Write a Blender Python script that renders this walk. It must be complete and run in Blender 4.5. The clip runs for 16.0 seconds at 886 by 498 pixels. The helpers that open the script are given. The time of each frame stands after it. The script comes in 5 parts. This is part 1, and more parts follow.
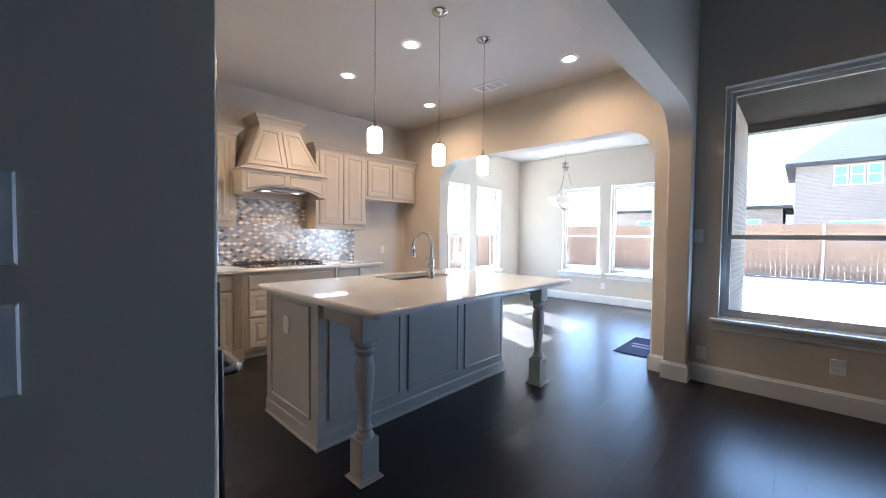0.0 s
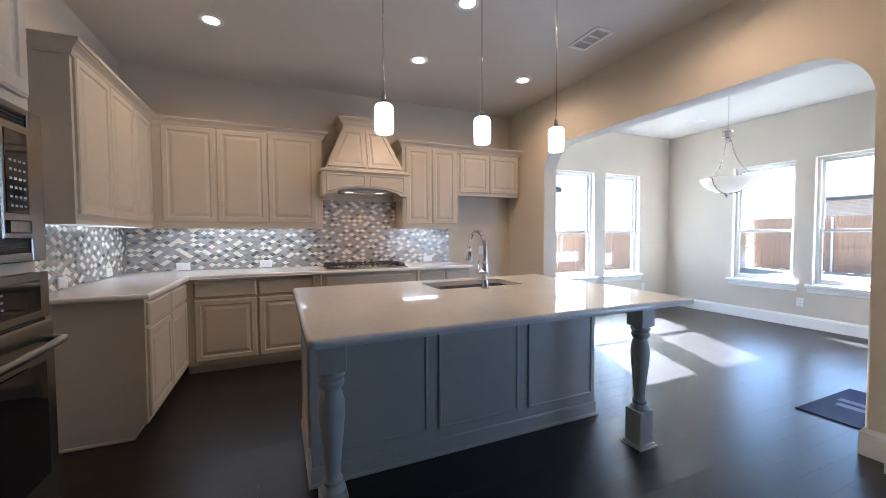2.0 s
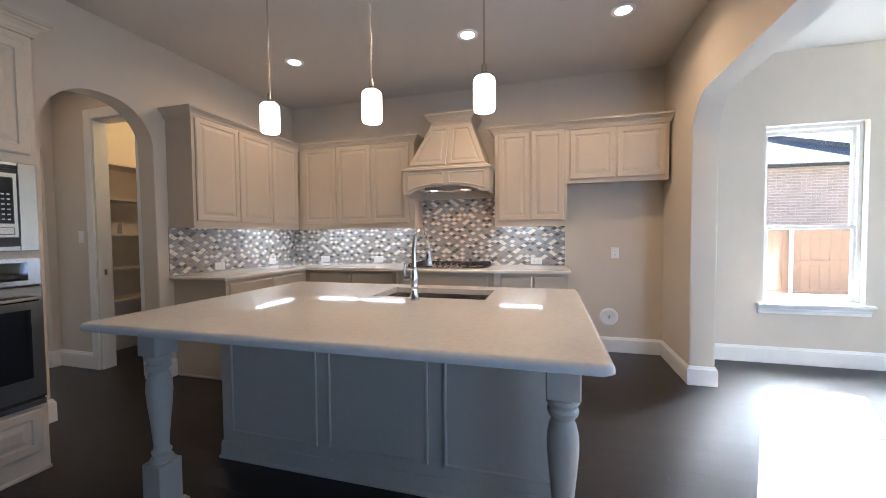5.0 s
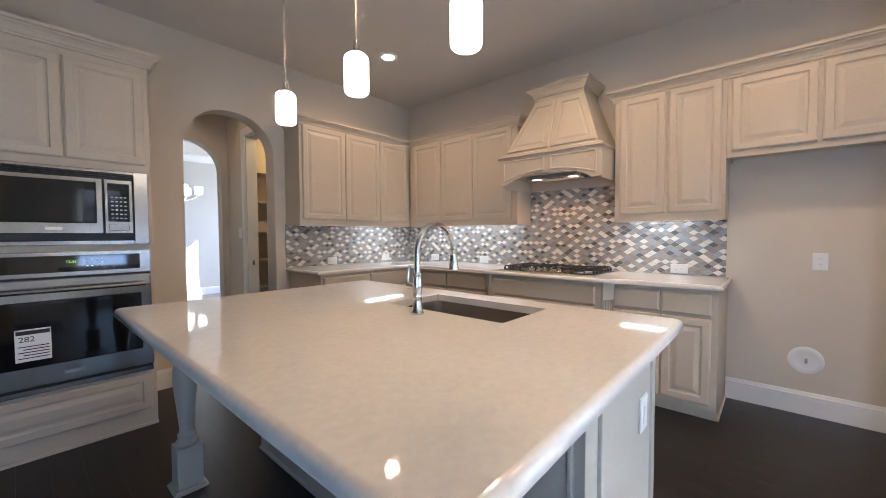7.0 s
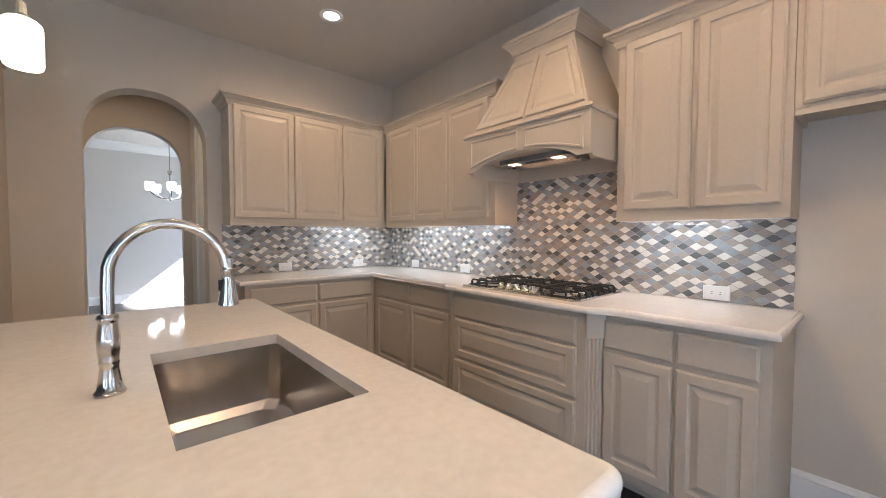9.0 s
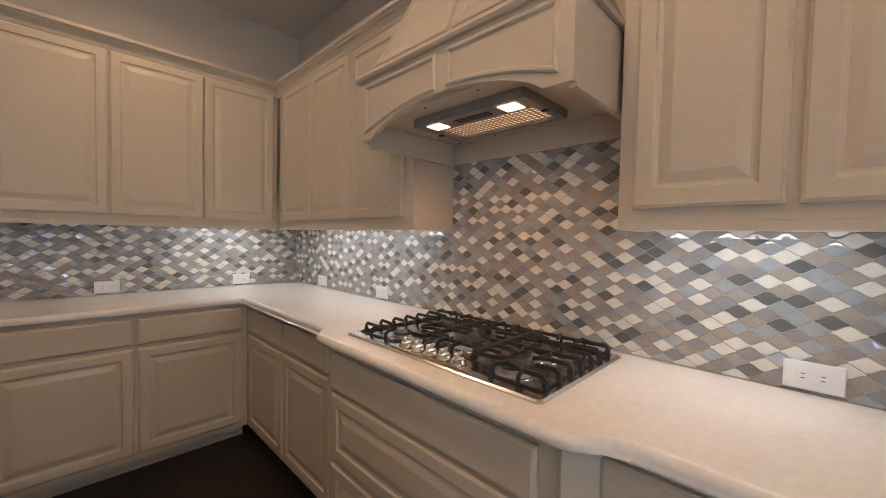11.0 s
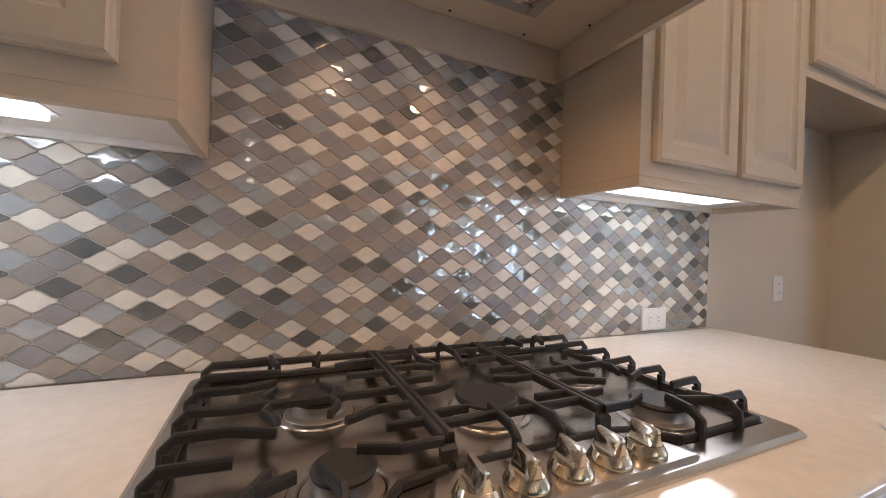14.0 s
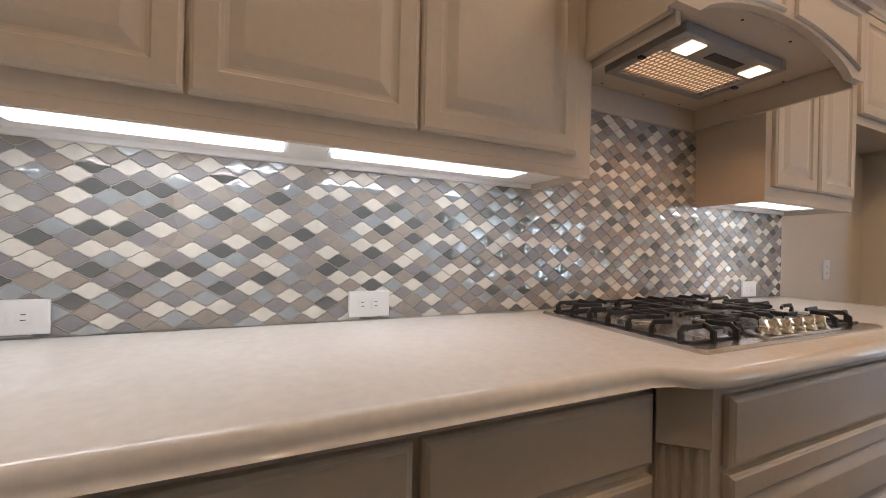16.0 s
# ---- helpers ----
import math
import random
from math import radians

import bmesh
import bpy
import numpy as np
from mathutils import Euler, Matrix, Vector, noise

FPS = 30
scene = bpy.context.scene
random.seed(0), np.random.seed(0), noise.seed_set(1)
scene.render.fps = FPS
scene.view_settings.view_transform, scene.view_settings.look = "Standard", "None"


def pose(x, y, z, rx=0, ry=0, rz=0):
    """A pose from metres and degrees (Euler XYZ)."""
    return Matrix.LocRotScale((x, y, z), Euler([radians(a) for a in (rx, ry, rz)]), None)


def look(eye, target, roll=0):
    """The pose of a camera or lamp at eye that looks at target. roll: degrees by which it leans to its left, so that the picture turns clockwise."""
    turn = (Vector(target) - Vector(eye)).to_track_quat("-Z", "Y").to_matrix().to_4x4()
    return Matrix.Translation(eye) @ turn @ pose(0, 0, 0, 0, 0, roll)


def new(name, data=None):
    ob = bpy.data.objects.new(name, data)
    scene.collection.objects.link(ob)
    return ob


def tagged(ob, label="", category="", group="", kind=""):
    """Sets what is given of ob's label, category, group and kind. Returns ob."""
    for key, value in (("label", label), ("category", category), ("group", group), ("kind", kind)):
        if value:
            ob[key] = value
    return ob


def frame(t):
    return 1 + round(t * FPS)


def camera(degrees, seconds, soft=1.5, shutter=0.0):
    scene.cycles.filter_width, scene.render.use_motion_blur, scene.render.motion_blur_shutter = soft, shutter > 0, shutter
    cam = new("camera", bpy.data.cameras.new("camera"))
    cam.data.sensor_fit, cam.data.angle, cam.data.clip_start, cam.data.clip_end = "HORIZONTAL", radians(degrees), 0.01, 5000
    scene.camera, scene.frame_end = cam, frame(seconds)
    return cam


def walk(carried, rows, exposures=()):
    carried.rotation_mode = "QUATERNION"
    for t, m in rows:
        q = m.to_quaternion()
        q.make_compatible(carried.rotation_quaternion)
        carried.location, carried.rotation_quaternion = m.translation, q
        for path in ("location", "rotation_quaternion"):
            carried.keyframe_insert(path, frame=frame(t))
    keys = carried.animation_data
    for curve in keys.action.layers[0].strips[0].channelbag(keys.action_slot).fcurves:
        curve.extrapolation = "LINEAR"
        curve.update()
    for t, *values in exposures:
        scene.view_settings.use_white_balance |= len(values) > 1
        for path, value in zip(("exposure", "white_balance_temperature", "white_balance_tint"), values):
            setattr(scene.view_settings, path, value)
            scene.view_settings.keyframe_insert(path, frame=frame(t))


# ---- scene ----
cam = camera(99.4, 16.0, soft=0.7)
METRES, EYE, TILT, LEAN, TURN = 8.7, 1.30, 0.0, 0.0, 43.5
ROWS = [
    (0.0, 0.0, 0.0, 0.0, 0.02, -1.94, -0.58),
    (0.5, 0.0109, 0.0164, -0.0004, 4.56, -2.16, -0.34),
    (1.0, 0.0281, 0.0373, 0.0005, 9.79, -2.21, -0.15),
    (1.5, 0.0485, 0.0599, 0.0007, 15.91, -2.22, 0.09),
    (2.0, 0.0719, 0.0844, 0.0003, 22.84, -2.14, 0.32),
    (2.5, 0.0978, 0.1095, -0.0001, 29.73, -2.04, 0.46),
    (3.0, 0.1251, 0.1362, -0.0005, 36.31, -1.99, 0.55),
    (5.5, 0.2087, 0.3026, -0.0015, 69.38, -2.13, 0.49),
    (6.0, 0.2031, 0.3274, -0.0028, 76.45, -2.17, 0.42),
    (6.5, 0.1916, 0.3491, -0.003, 82.71, -2.2, 0.31),
    (7.0, 0.1741, 0.3705, -0.0024, 87.88, -2.16, 0.28),
    (7.5, 0.1521, 0.3938, -0.0023, 91.65, -2.09, 0.29),
    (8.0, 0.1276, 0.4181, -0.0012, 94.18, -2.13, 0.17),
    (9.25, 0.0617, 0.4707, 0.0003, 95.8, -2.08, -0.25),
    (10.0, 0.0147, 0.4931, 0.0015, 96.5, -2.03, -0.58),
    (10.5, -0.0235, 0.4919, 0.0025, 96.0, -2.0, -0.77),
    (11.0, -0.0557, 0.4935, 0.0059, 91.06, -1.88, -1.12),
    (11.5, -0.0834, 0.4896, 0.0071, 83.99, -1.5, -1.53),
    (12.0, -0.1063, 0.4809, 0.0075, 74.34, -1.14, -1.81),
    (12.5, -0.1273, 0.4692, 0.0044, 62.35, -0.69, -1.96),
    (13.0, -0.1481, 0.4568, 0.0002, 48.41, -0.34, -1.98),
    (13.5, -0.1724, 0.4447, -0.0035, 34.22, 0.1, -1.93),
    (14.0, -0.1966, 0.4335, -0.0104, 22.29, 0.06, -1.92),
    (14.5, -0.2217, 0.4169, -0.0168, 17.73, 0.47, -1.62),
    (15.0, -0.2422, 0.3923, -0.0194, 17.48, 0.31, -1.58),
    (15.5, -0.253, 0.3632, -0.0184, 18.37, 0.18, -1.48),
    (16.0, -0.2568, 0.3334, -0.0162, 22.52, -0.03, -1.31),
]
EXPOSURES = [(0.0, 4.55, 5095, 9), (1.0, 4.32, 5105, 9), (2.5, 4.14, 5105, 9), (6.5, 4.28, 5385, 10), (8.0, 4.26, 5375, 10), (10.5, 3.94, 5755, 11), (11.0, 3.76, 5905, 12), (12.2, 3.68, 5955, 11), (13.0, 3.71, 5745, 11), (14.0, 3.8, 5645, 12), (16.0, 3.76, 5765, 12)]
walk(cam, [(t, pose(0, 0, EYE, TILT, LEAN, TURN) @ pose(METRES * x, METRES * y, METRES * z, 90 + pitch, roll, yaw)) for t, x, y, z, yaw, pitch, roll in ROWS], EXPOSURES)

# ---- light ----
world = bpy.data.worlds.new("daylight")
scene.world = world
world.use_nodes = True
wn = world.node_tree
sky = wn.nodes.new("ShaderNodeTexSky")
sky.sky_type, sky.sun_disc = "NISHITA", False
sky.sun_elevation, sky.sun_rotation = radians(37.9), radians(-65.3)
wn.links.new(sky.outputs["Color"], wn.nodes["Background"].inputs["Color"])
wn.nodes["Background"].inputs["Strength"].default_value = 0.05

GAIN = 0.38  # lamps against the sun


def lamp(name, kind, m, watts, color, size=0.1, size_y=None, spot=None):
    data = bpy.data.lights.new(name, kind)
    data.energy, data.color = watts * (1.0 if kind == "SUN" else GAIN), color
    if kind == "AREA":
        data.shape = "RECTANGLE" if size_y else "DISK"
        data.size = size
        if size_y:
            data.size_y = size_y
    elif kind == "SUN":
        data.angle = size
    else:
        data.shadow_soft_size = size
    if spot:
        data.spot_size, data.spot_blend = radians(spot), 0.7
    ob = new(name, data)
    ob.matrix_world = m
    return ob


WARM = (1.0, 0.62, 0.32)
HALOGEN = (1.0, 0.54, 0.26)
COOL = (1.0, 0.94, 0.87)
DAY = (0.55, 0.72, 1.0)
lamp("sun", "SUN", look((0, 0, 0), (2.57, -1.18, -2.2)), 5.0, (1.0, 0.95, 0.87), radians(0.5))

CEIL = 3.02
DOWN, UNDER, HOODW = 5.4, 0.125, 1.25
DOWNLIGHTS = [(-3.58, 0.51), (-3.58, 2.26), (-3.58, 3.49), (-2.585, 2.28), (-1.66, 3.49)]
for x, y in DOWNLIGHTS:
    lamp("downlight_lamp", "SPOT", look((x, y, CEIL - 0.03), (x, y + 0.0001, 0)), DOWN, WARM, 0.06, spot=170)
PENDANTS = [(-2.05, 1.497), (-2.05, 2.10), (-2.05, 2.66)]
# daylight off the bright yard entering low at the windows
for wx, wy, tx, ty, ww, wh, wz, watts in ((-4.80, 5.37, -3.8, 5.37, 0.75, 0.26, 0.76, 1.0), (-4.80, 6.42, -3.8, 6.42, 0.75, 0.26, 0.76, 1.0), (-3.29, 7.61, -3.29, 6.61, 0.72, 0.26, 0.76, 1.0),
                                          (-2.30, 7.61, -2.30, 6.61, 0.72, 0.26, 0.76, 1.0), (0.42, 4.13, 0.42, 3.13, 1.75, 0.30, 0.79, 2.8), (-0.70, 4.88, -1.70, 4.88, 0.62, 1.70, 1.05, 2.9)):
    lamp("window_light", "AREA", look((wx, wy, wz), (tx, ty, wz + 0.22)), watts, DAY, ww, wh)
lamp("window_light", "AREA", look((-4.94, -4.63, 1.45), (0, -4.63, 1.2)), 5, DAY, 1.4, 1.8)
# lamps of the hall and the pantry, out of sight at their ceilings
lamp("hall_lamp", "SPOT", look((-2.3, -1.2, CEIL - 0.03), (-2.3, -1.1999, 0)), 1.6, WARM, 0.06, spot=150)
lamp("pantry_lamp", "POINT", Matrix.Translation((-3.7, -0.82, CEIL - 0.12)), 3.0, (1.0, 0.66, 0.28), 0.06)

# ---- materials ----


def material(name, color, rough=0.5, metal=0.0, var=0.06, grain=40.0, bump=0.05, coat=0.0, stretch=(1, 1, 1), spec=0.5):
    """A surface with a broad and a fine variation of its colour, and fine relief."""
    m = bpy.data.materials.new(name)
    m.use_nodes = True
    nt = m.node_tree
    b = nt.nodes["Principled BSDF"]
    b.inputs["Metallic"].default_value = metal
    b.inputs["Coat Weight"].default_value = coat
    b.inputs["Coat Roughness"].default_value = 0.08
    b.inputs["Specular IOR Level"].default_value = spec
    tc = nt.nodes.new("ShaderNodeTexCoord")
    mp = nt.nodes.new("ShaderNodeMapping")
    mp.inputs["Scale"].default_value = stretch
    nt.links.new(tc.outputs["Object"], mp.inputs["Vector"])
    broad, fine = nt.nodes.new("ShaderNodeTexNoise"), nt.nodes.new("ShaderNodeTexNoise")
    for n, s, d in ((broad, 1.7, 3.0), (fine, grain, 5.0)):
        n.inputs["Scale"].default_value, n.inputs["Detail"].default_value = s, d
        nt.links.new(mp.outputs["Vector"], n.inputs["Vector"])
    add = nt.nodes.new("ShaderNodeMath")
    add.operation = "ADD"
    nt.links.new(broad.outputs["Fac"], add.inputs[0])
    nt.links.new(fine.outputs["Fac"], add.inputs[1])
    ramp = nt.nodes.new("ShaderNodeMapRange")
    ramp.inputs["From Min"].default_value, ramp.inputs["From Max"].default_value = 0.6, 1.4
    ramp.inputs["To Min"].default_value, ramp.inputs["To Max"].default_value = 1 - var, 1 + var
    nt.links.new(add.outputs[0], ramp.inputs["Value"])
    mul = nt.nodes.new("ShaderNodeVectorMath")
    mul.operation = "SCALE"
    mul.inputs[0].default_value = color
    nt.links.new(ramp.outputs["Result"], mul.inputs["Scale"])
    nt.links.new(mul.outputs["Vector"], b.inputs["Base Color"])
    rr = nt.nodes.new("ShaderNodeMapRange")
    rr.inputs["To Min"].default_value, rr.inputs["To Max"].default_value = max(rough * 0.8, 0.01), min(rough * 1.2, 1)
    nt.links.new(broad.outputs["Fac"], rr.inputs["Value"])
    nt.links.new(rr.outputs["Result"], b.inputs["Roughness"])
    if bump:
        bp = nt.nodes.new("ShaderNodeBump")
        bp.inputs["Strength"].default_value, bp.inputs["Distance"].default_value = bump, 0.002
        nt.links.new(fine.outputs["Fac"], bp.inputs["Height"])
        nt.links.new(bp.outputs["Normal"], b.inputs["Normal"])
    return m


def glow(name, color, strength, base=(0.9, 0.9, 0.88)):
    m = material(name, base, 0.4, bump=0)
    b = m.node_tree.nodes["Principled BSDF"]
    b.inputs["Emission Color"].default_value = (*color, 1)
    b.inputs["Emission Strength"].default_value = strength * GAIN
    return m


def glass_material(name, tint=(1, 1, 1), rough=0.0):
    m = bpy.data.materials.new(name)
    m.use_nodes = True
    b = m.node_tree.nodes["Principled BSDF"]
    b.inputs["Base Color"].default_value = (*tint, 1)
    b.inputs["Roughness"].default_value = rough
    b.inputs["Transmission Weight"].default_value = 1.0
    b.inputs["IOR"].default_value = 1.45
    return m


PAINT = material("wall_paint", (0.625, 0.558, 0.462), 0.75, var=0.03, grain=180, bump=0.12)
CEILPAINT = material("ceiling_paint", (0.62, 0.585, 0.53), 0.85, var=0.03, grain=160, bump=0.15)
TRIM = material("white_trim", (0.78, 0.77, 0.74), 0.35, var=0.03, grain=60, bump=0.02)
CABINET = material("cabinet_paint", (0.54, 0.465, 0.365), 0.42, var=0.05, grain=55, bump=0.04)
# cabinet paint greyed for the island: part of its sky-lit shade is in the colour
GREY = material("island_paint_shaded", (0.47, 0.43, 0.37), 0.4, var=0.05, grain=55, bump=0.04)
QUARTZ = material("quartz", (0.69, 0.66, 0.62), 0.055, var=0.09, grain=45, bump=0.0)
FLOOR = material("dark_oak", (0.0160, 0.0128, 0.0120), 0.33, var=0.25, grain=24, bump=0.0, stretch=(9, 0.9, 1), spec=0.36)
sheen = next(n for n in FLOOR.node_tree.nodes if n.type == "MAP_RANGE" and n.outputs[0].links[0].to_socket.name == "Roughness")
sheen.inputs["To Min"].default_value, sheen.inputs["To Max"].default_value = 0.30, 0.34
nt = FLOOR.node_tree
info, geo, mixn = nt.nodes.new("ShaderNodeObjectInfo"), nt.nodes.new("ShaderNodeNewGeometry"), nt.nodes.new("ShaderNodeMath")
mixn.operation = "ADD"
nt.links.new(info.outputs["Random"], mixn.inputs[0])
nt.links.new(geo.outputs["Random Per Island"], mixn.inputs[1])
tone = nt.nodes.new("ShaderNodeMapRange")
tone.inputs["From Max"].default_value = 2.0
tone.inputs["To Min"].default_value, tone.inputs["To Max"].default_value = 0.78, 1.25
nt.links.new(mixn.outputs[0], tone.inputs["Value"])
hsv = nt.nodes.new("ShaderNodeHueSaturation")
nt.links.new(tone.outputs["Result"], hsv.inputs["Value"])
base_in = nt.nodes["Principled BSDF"].inputs["Base Color"]
nt.links.new(base_in.links[0].from_socket, hsv.inputs["Color"])
nt.links.new(hsv.outputs["Color"], base_in)
shift = nt.nodes.new("ShaderNodeVectorMath")
shift.operation = "ADD"
mapn = next(n for n in nt.nodes if n.type == "MAPPING")
scl = nt.nodes.new("ShaderNodeMath")
scl.operation = "MULTIPLY"
scl.inputs[1].default_value = 37.0
nt.links.new(mixn.outputs[0], scl.inputs[0])
nt.links.new(nt.nodes["Texture Coordinate"].outputs["Object"], shift.inputs[0])
nt.links.new(scl.outputs[0], shift.inputs[1])
nt.links.new(shift.outputs["Vector"], mapn.inputs["Vector"])
STEEL = material("stainless_steel", (0.33, 0.32, 0.31), 0.22, 1.0, var=0.06, grain=30, bump=0.0, stretch=(1, 40, 40))
BRUSHED = material("brushed_cooktop_steel", (0.60, 0.57, 0.54), 0.24, 1.0, var=0.05, grain=60, bump=0.0)
CHROME = material("brushed_nickel", (0.62, 0.60, 0.57), 0.16, 1.0, var=0.04, grain=60, bump=0.0)
BLACKGLASS = material("black_glass", (0.006, 0.006, 0.007), 0.05, var=0.1, bump=0, spec=0.6)
BLACK = material("black_plastic", (0.012, 0.012, 0.013), 0.35, var=0.2)
IRON = material("cast_iron", (0.016, 0.016, 0.018), 0.5, var=0.25, grain=250, bump=0.3)
PLASTIC = material("white_plastic", (0.82, 0.81, 0.79), 0.3, var=0.02, bump=0)
GLASS = glass_material("window_glass", (0.73, 0.76, 0.75))

# ---- mesh helpers ----


def thing(name, label, category, loc=(0, 0, 0), group="", kind=""):
    ob = new(name)
    ob.location = loc
    ob.empty_display_size = 0.1
    return tagged(ob, label, category, group, kind)


def mesh_of(name, bm, mat, smooth=False):
    bmesh.ops.recalc_face_normals(bm, faces=bm.faces)
    me = bpy.data.meshes.new(name)
    bm.to_mesh(me)
    bm.free()
    me.materials.append(mat)
    if smooth:
        me.polygons.foreach_set("use_smooth", [True] * len(me.polygons))
        me.set_sharp_from_angle(angle=radians(38))
    return me


def part(name, bm, mat, parent, label="", smooth=False):
    """One mesh object under a thing or a part; its mesh is in world coordinates."""
    ob = new(name, bm if isinstance(bm, bpy.types.Mesh) else mesh_of(name, bm, mat, smooth))
    ob.parent = parent
    if parent.parent is None and parent.data is None:
        ob.matrix_parent_inverse = Matrix.Translation(-parent.location)
    if label:
        ob["label"] = label
    return ob


def solid(name, bm, mat, label, category, group="", kind="", smooth=False):
    return tagged(new(name, mesh_of(name, bm, mat, smooth)), label, category, group, kind)


def box(x0, x1, y0, y1, z0, z1, bevel=0.0, seg=1, bm=None):
    b = bmesh.new()
    bmesh.ops.create_cube(b, size=1)
    for v in b.verts:
        v.co = Vector(((x0 + x1) / 2 + v.co.x * (x1 - x0), (y0 + y1) / 2 + v.co.y * (y1 - y0), (z0 + z1) / 2 + v.co.z * (z1 - z0)))
    if bevel:
        bmesh.ops.bevel(b, geom=b.edges[:], offset=bevel, segments=seg, affect="EDGES", profile=0.6)
    return join(bm, b) if bm is not None else b


def join(bm, other, m=None):
    me = bpy.data.meshes.new("tmp")
    other.to_mesh(me)
    other.free()
    if m is not None:
        me.transform(m)
    bm.from_mesh(me)
    bpy.data.meshes.remove(me)
    return bm


def facing(org, n):
    """Local (u, v, w) to world: v is up, w comes out along n ('+x', '-x', '+y', '-y'); u runs along the face."""
    w = {"+x": (1, 0, 0), "-x": (-1, 0, 0), "+y": (0, 1, 0), "-y": (0, -1, 0)}[n]
    u = {"+x": (0, 1, 0), "-x": (0, -1, 0), "+y": (-1, 0, 0), "-y": (1, 0, 0)}[n]
    return Matrix(((u[0], 0, w[0], org[0]), (u[1], 0, w[1], org[1]), (u[2], 1, w[2], org[2]), (0, 0, 0, 1)))


def loops_mesh(loops, cap=True):
    """Rings of equal count, bridged one to the next; the ends closed."""
    bm = bmesh.new()
    rings = [[bm.verts.new(p) for p in ring] for ring in loops]
    n = len(rings[0])
    for a, b in zip(rings, rings[1:]):
        for i in range(n):
            bm.faces.new((a[i], a[(i + 1) % n], b[(i + 1) % n], b[i]))
    if cap:
        bm.faces.new(rings[0])
        bm.faces.new(rings[-1])
    return bm


def panel_front(u0, u1, v0, v1, steps):
    """A slab shaped by nested rectangles: steps of (inset, depth)."""
    return loops_mesh([[(u0 + i, v0 + i, d), (u1 - i, v0 + i, d), (u1 - i, v1 - i, d), (u0 + i, v1 - i, d)] for i, d in steps])


RAISED = [(0, 0), (0, 0.013), (0.003, 0.016), (0.006, 0.017), (0.009, 0.020), (0.048, 0.020), (0.053, 0.014), (0.060, 0.012), (0.066, 0.012), (0.090, 0.019), (0.094, 0.020)]
SLAB = [(0, 0), (0, 0.012), (0.004, 0.016), (0.007, 0.017), (0.011, 0.020)]


def front(name, org, n, u0, u1, v0, v1, steps, mat, parent, label=""):
    bm = panel_front(u0, u1, v0, v1, steps)
    bm.transform(facing(org, n))
    return part(name, bm, mat, parent, label)


def lathe(profile, seg=24, at=(0, 0, 0)):
    """A turned solid from (radius, height) pairs."""
    rings = [[(at[0] + r * math.cos(2 * math.pi * i / seg), at[1] + r * math.sin(2 * math.pi * i / seg), at[2] + z) for i in range(seg)] for r, z in profile]
    return loops_mesh(rings)


def tube(points, r, seg=10):
    """A round bar along points."""
    pts = [Vector(p) for p in points]
    rings, side = [], None
    for i, p in enumerate(pts):
        d = (pts[min(i + 1, len(pts) - 1)] - pts[max(i - 1, 0)]).normalized()
        if side is None:
            side = d.orthogonal().normalized()
        side = (side - d * side.dot(d)).normalized()
        up = d.cross(side)
        rr = r[i] if isinstance(r, (list, tuple)) else r
        rings.append([p + side * rr * math.cos(2 * math.pi * k / seg) + up * rr * math.sin(2 * math.pi * k / seg) for k in range(seg)])
    return loops_mesh(rings)


def extrude_profile(profile, path):
    """A moulding: profile of (out, up) swept along a polyline on plan with mitred corners; 'out' is to the right of the way."""
    rings = []
    n = len(path)
    for i, (x, y, z) in enumerate(path):
        p = Vector((x, y))
        a = (p - Vector(path[i - 1][:2])).normalized() if i else None
        b = (Vector(path[i + 1][:2]) - p).normalized() if i < n - 1 else None
        na = Vector((a.y, -a.x)) if a else None
        nb = Vector((b.y, -b.x)) if b else None
        if na and nb:
            m = (na + nb).normalized()
            m /= max(m.dot(na), 0.3)
        else:
            m = na or nb
        rings.append([(x + m.x * o, y + m.y * o, z + u) for o, u in profile])
    return loops_mesh(rings)


CROWN = [(0, 0), (0.012, 0), (0.014, 0.012), (0.020, 0.018), (0.026, 0.034), (0.040, 0.050), (0.052, 0.058), (0.056, 0.066), (0.066, 0.070), (0.068, 0.088), (0, 0.088)]
BASE = [(0, 0), (0.017, 0), (0.017, 0.115), (0.015, 0.128), (0.017, 0.134), (0.010, 0.146), (0.004, 0.160), (0, 0.162)]


def arch_wall(u0, u1, z1, a0, a1, top, r, m, thick, round_edge=0.018):
    """A wall with one opening from the floor, flat-topped with rounded corners; local u along, w through."""
    def corner(cu, start):
        return [(cu + r * math.cos(start - i * math.pi / 20), top - r + r * math.sin(start - i * math.pi / 20)) for i in range(11)]
    inner = [(a0, 0)] + corner(a0 + r, math.pi) + corner(a1 - r, math.pi / 2) + [(a1, 0)]
    ring = [(u0, 0)] + inner + [(u1, 0), (u1, z1), (u0, z1)]
    bm = bmesh.new()
    lo = [bm.verts.new((u, z, 0)) for u, z in ring]
    hi = [bm.verts.new((u, z, thick)) for u, z in ring]
    bm.faces.new(lo)
    bm.faces.new(hi)
    n = len(ring)
    for i in range(n):
        bm.faces.new((lo[i], lo[(i + 1) % n], hi[(i + 1) % n], hi[i]))
    k = len(inner)
    edges = [e for e in bm.edges for s in (lo, hi) if e.verts[0] in s[1:k + 1] and e.verts[1] in s[1:k + 1]]
    bmesh.ops.bevel(bm, geom=edges, offset=round_edge, segments=4, affect="EDGES", profile=0.5)
    bmesh.ops.triangulate(bm, faces=[f for f in bm.faces if len(f.verts) > 4])
    bm.transform(m)
    return bm


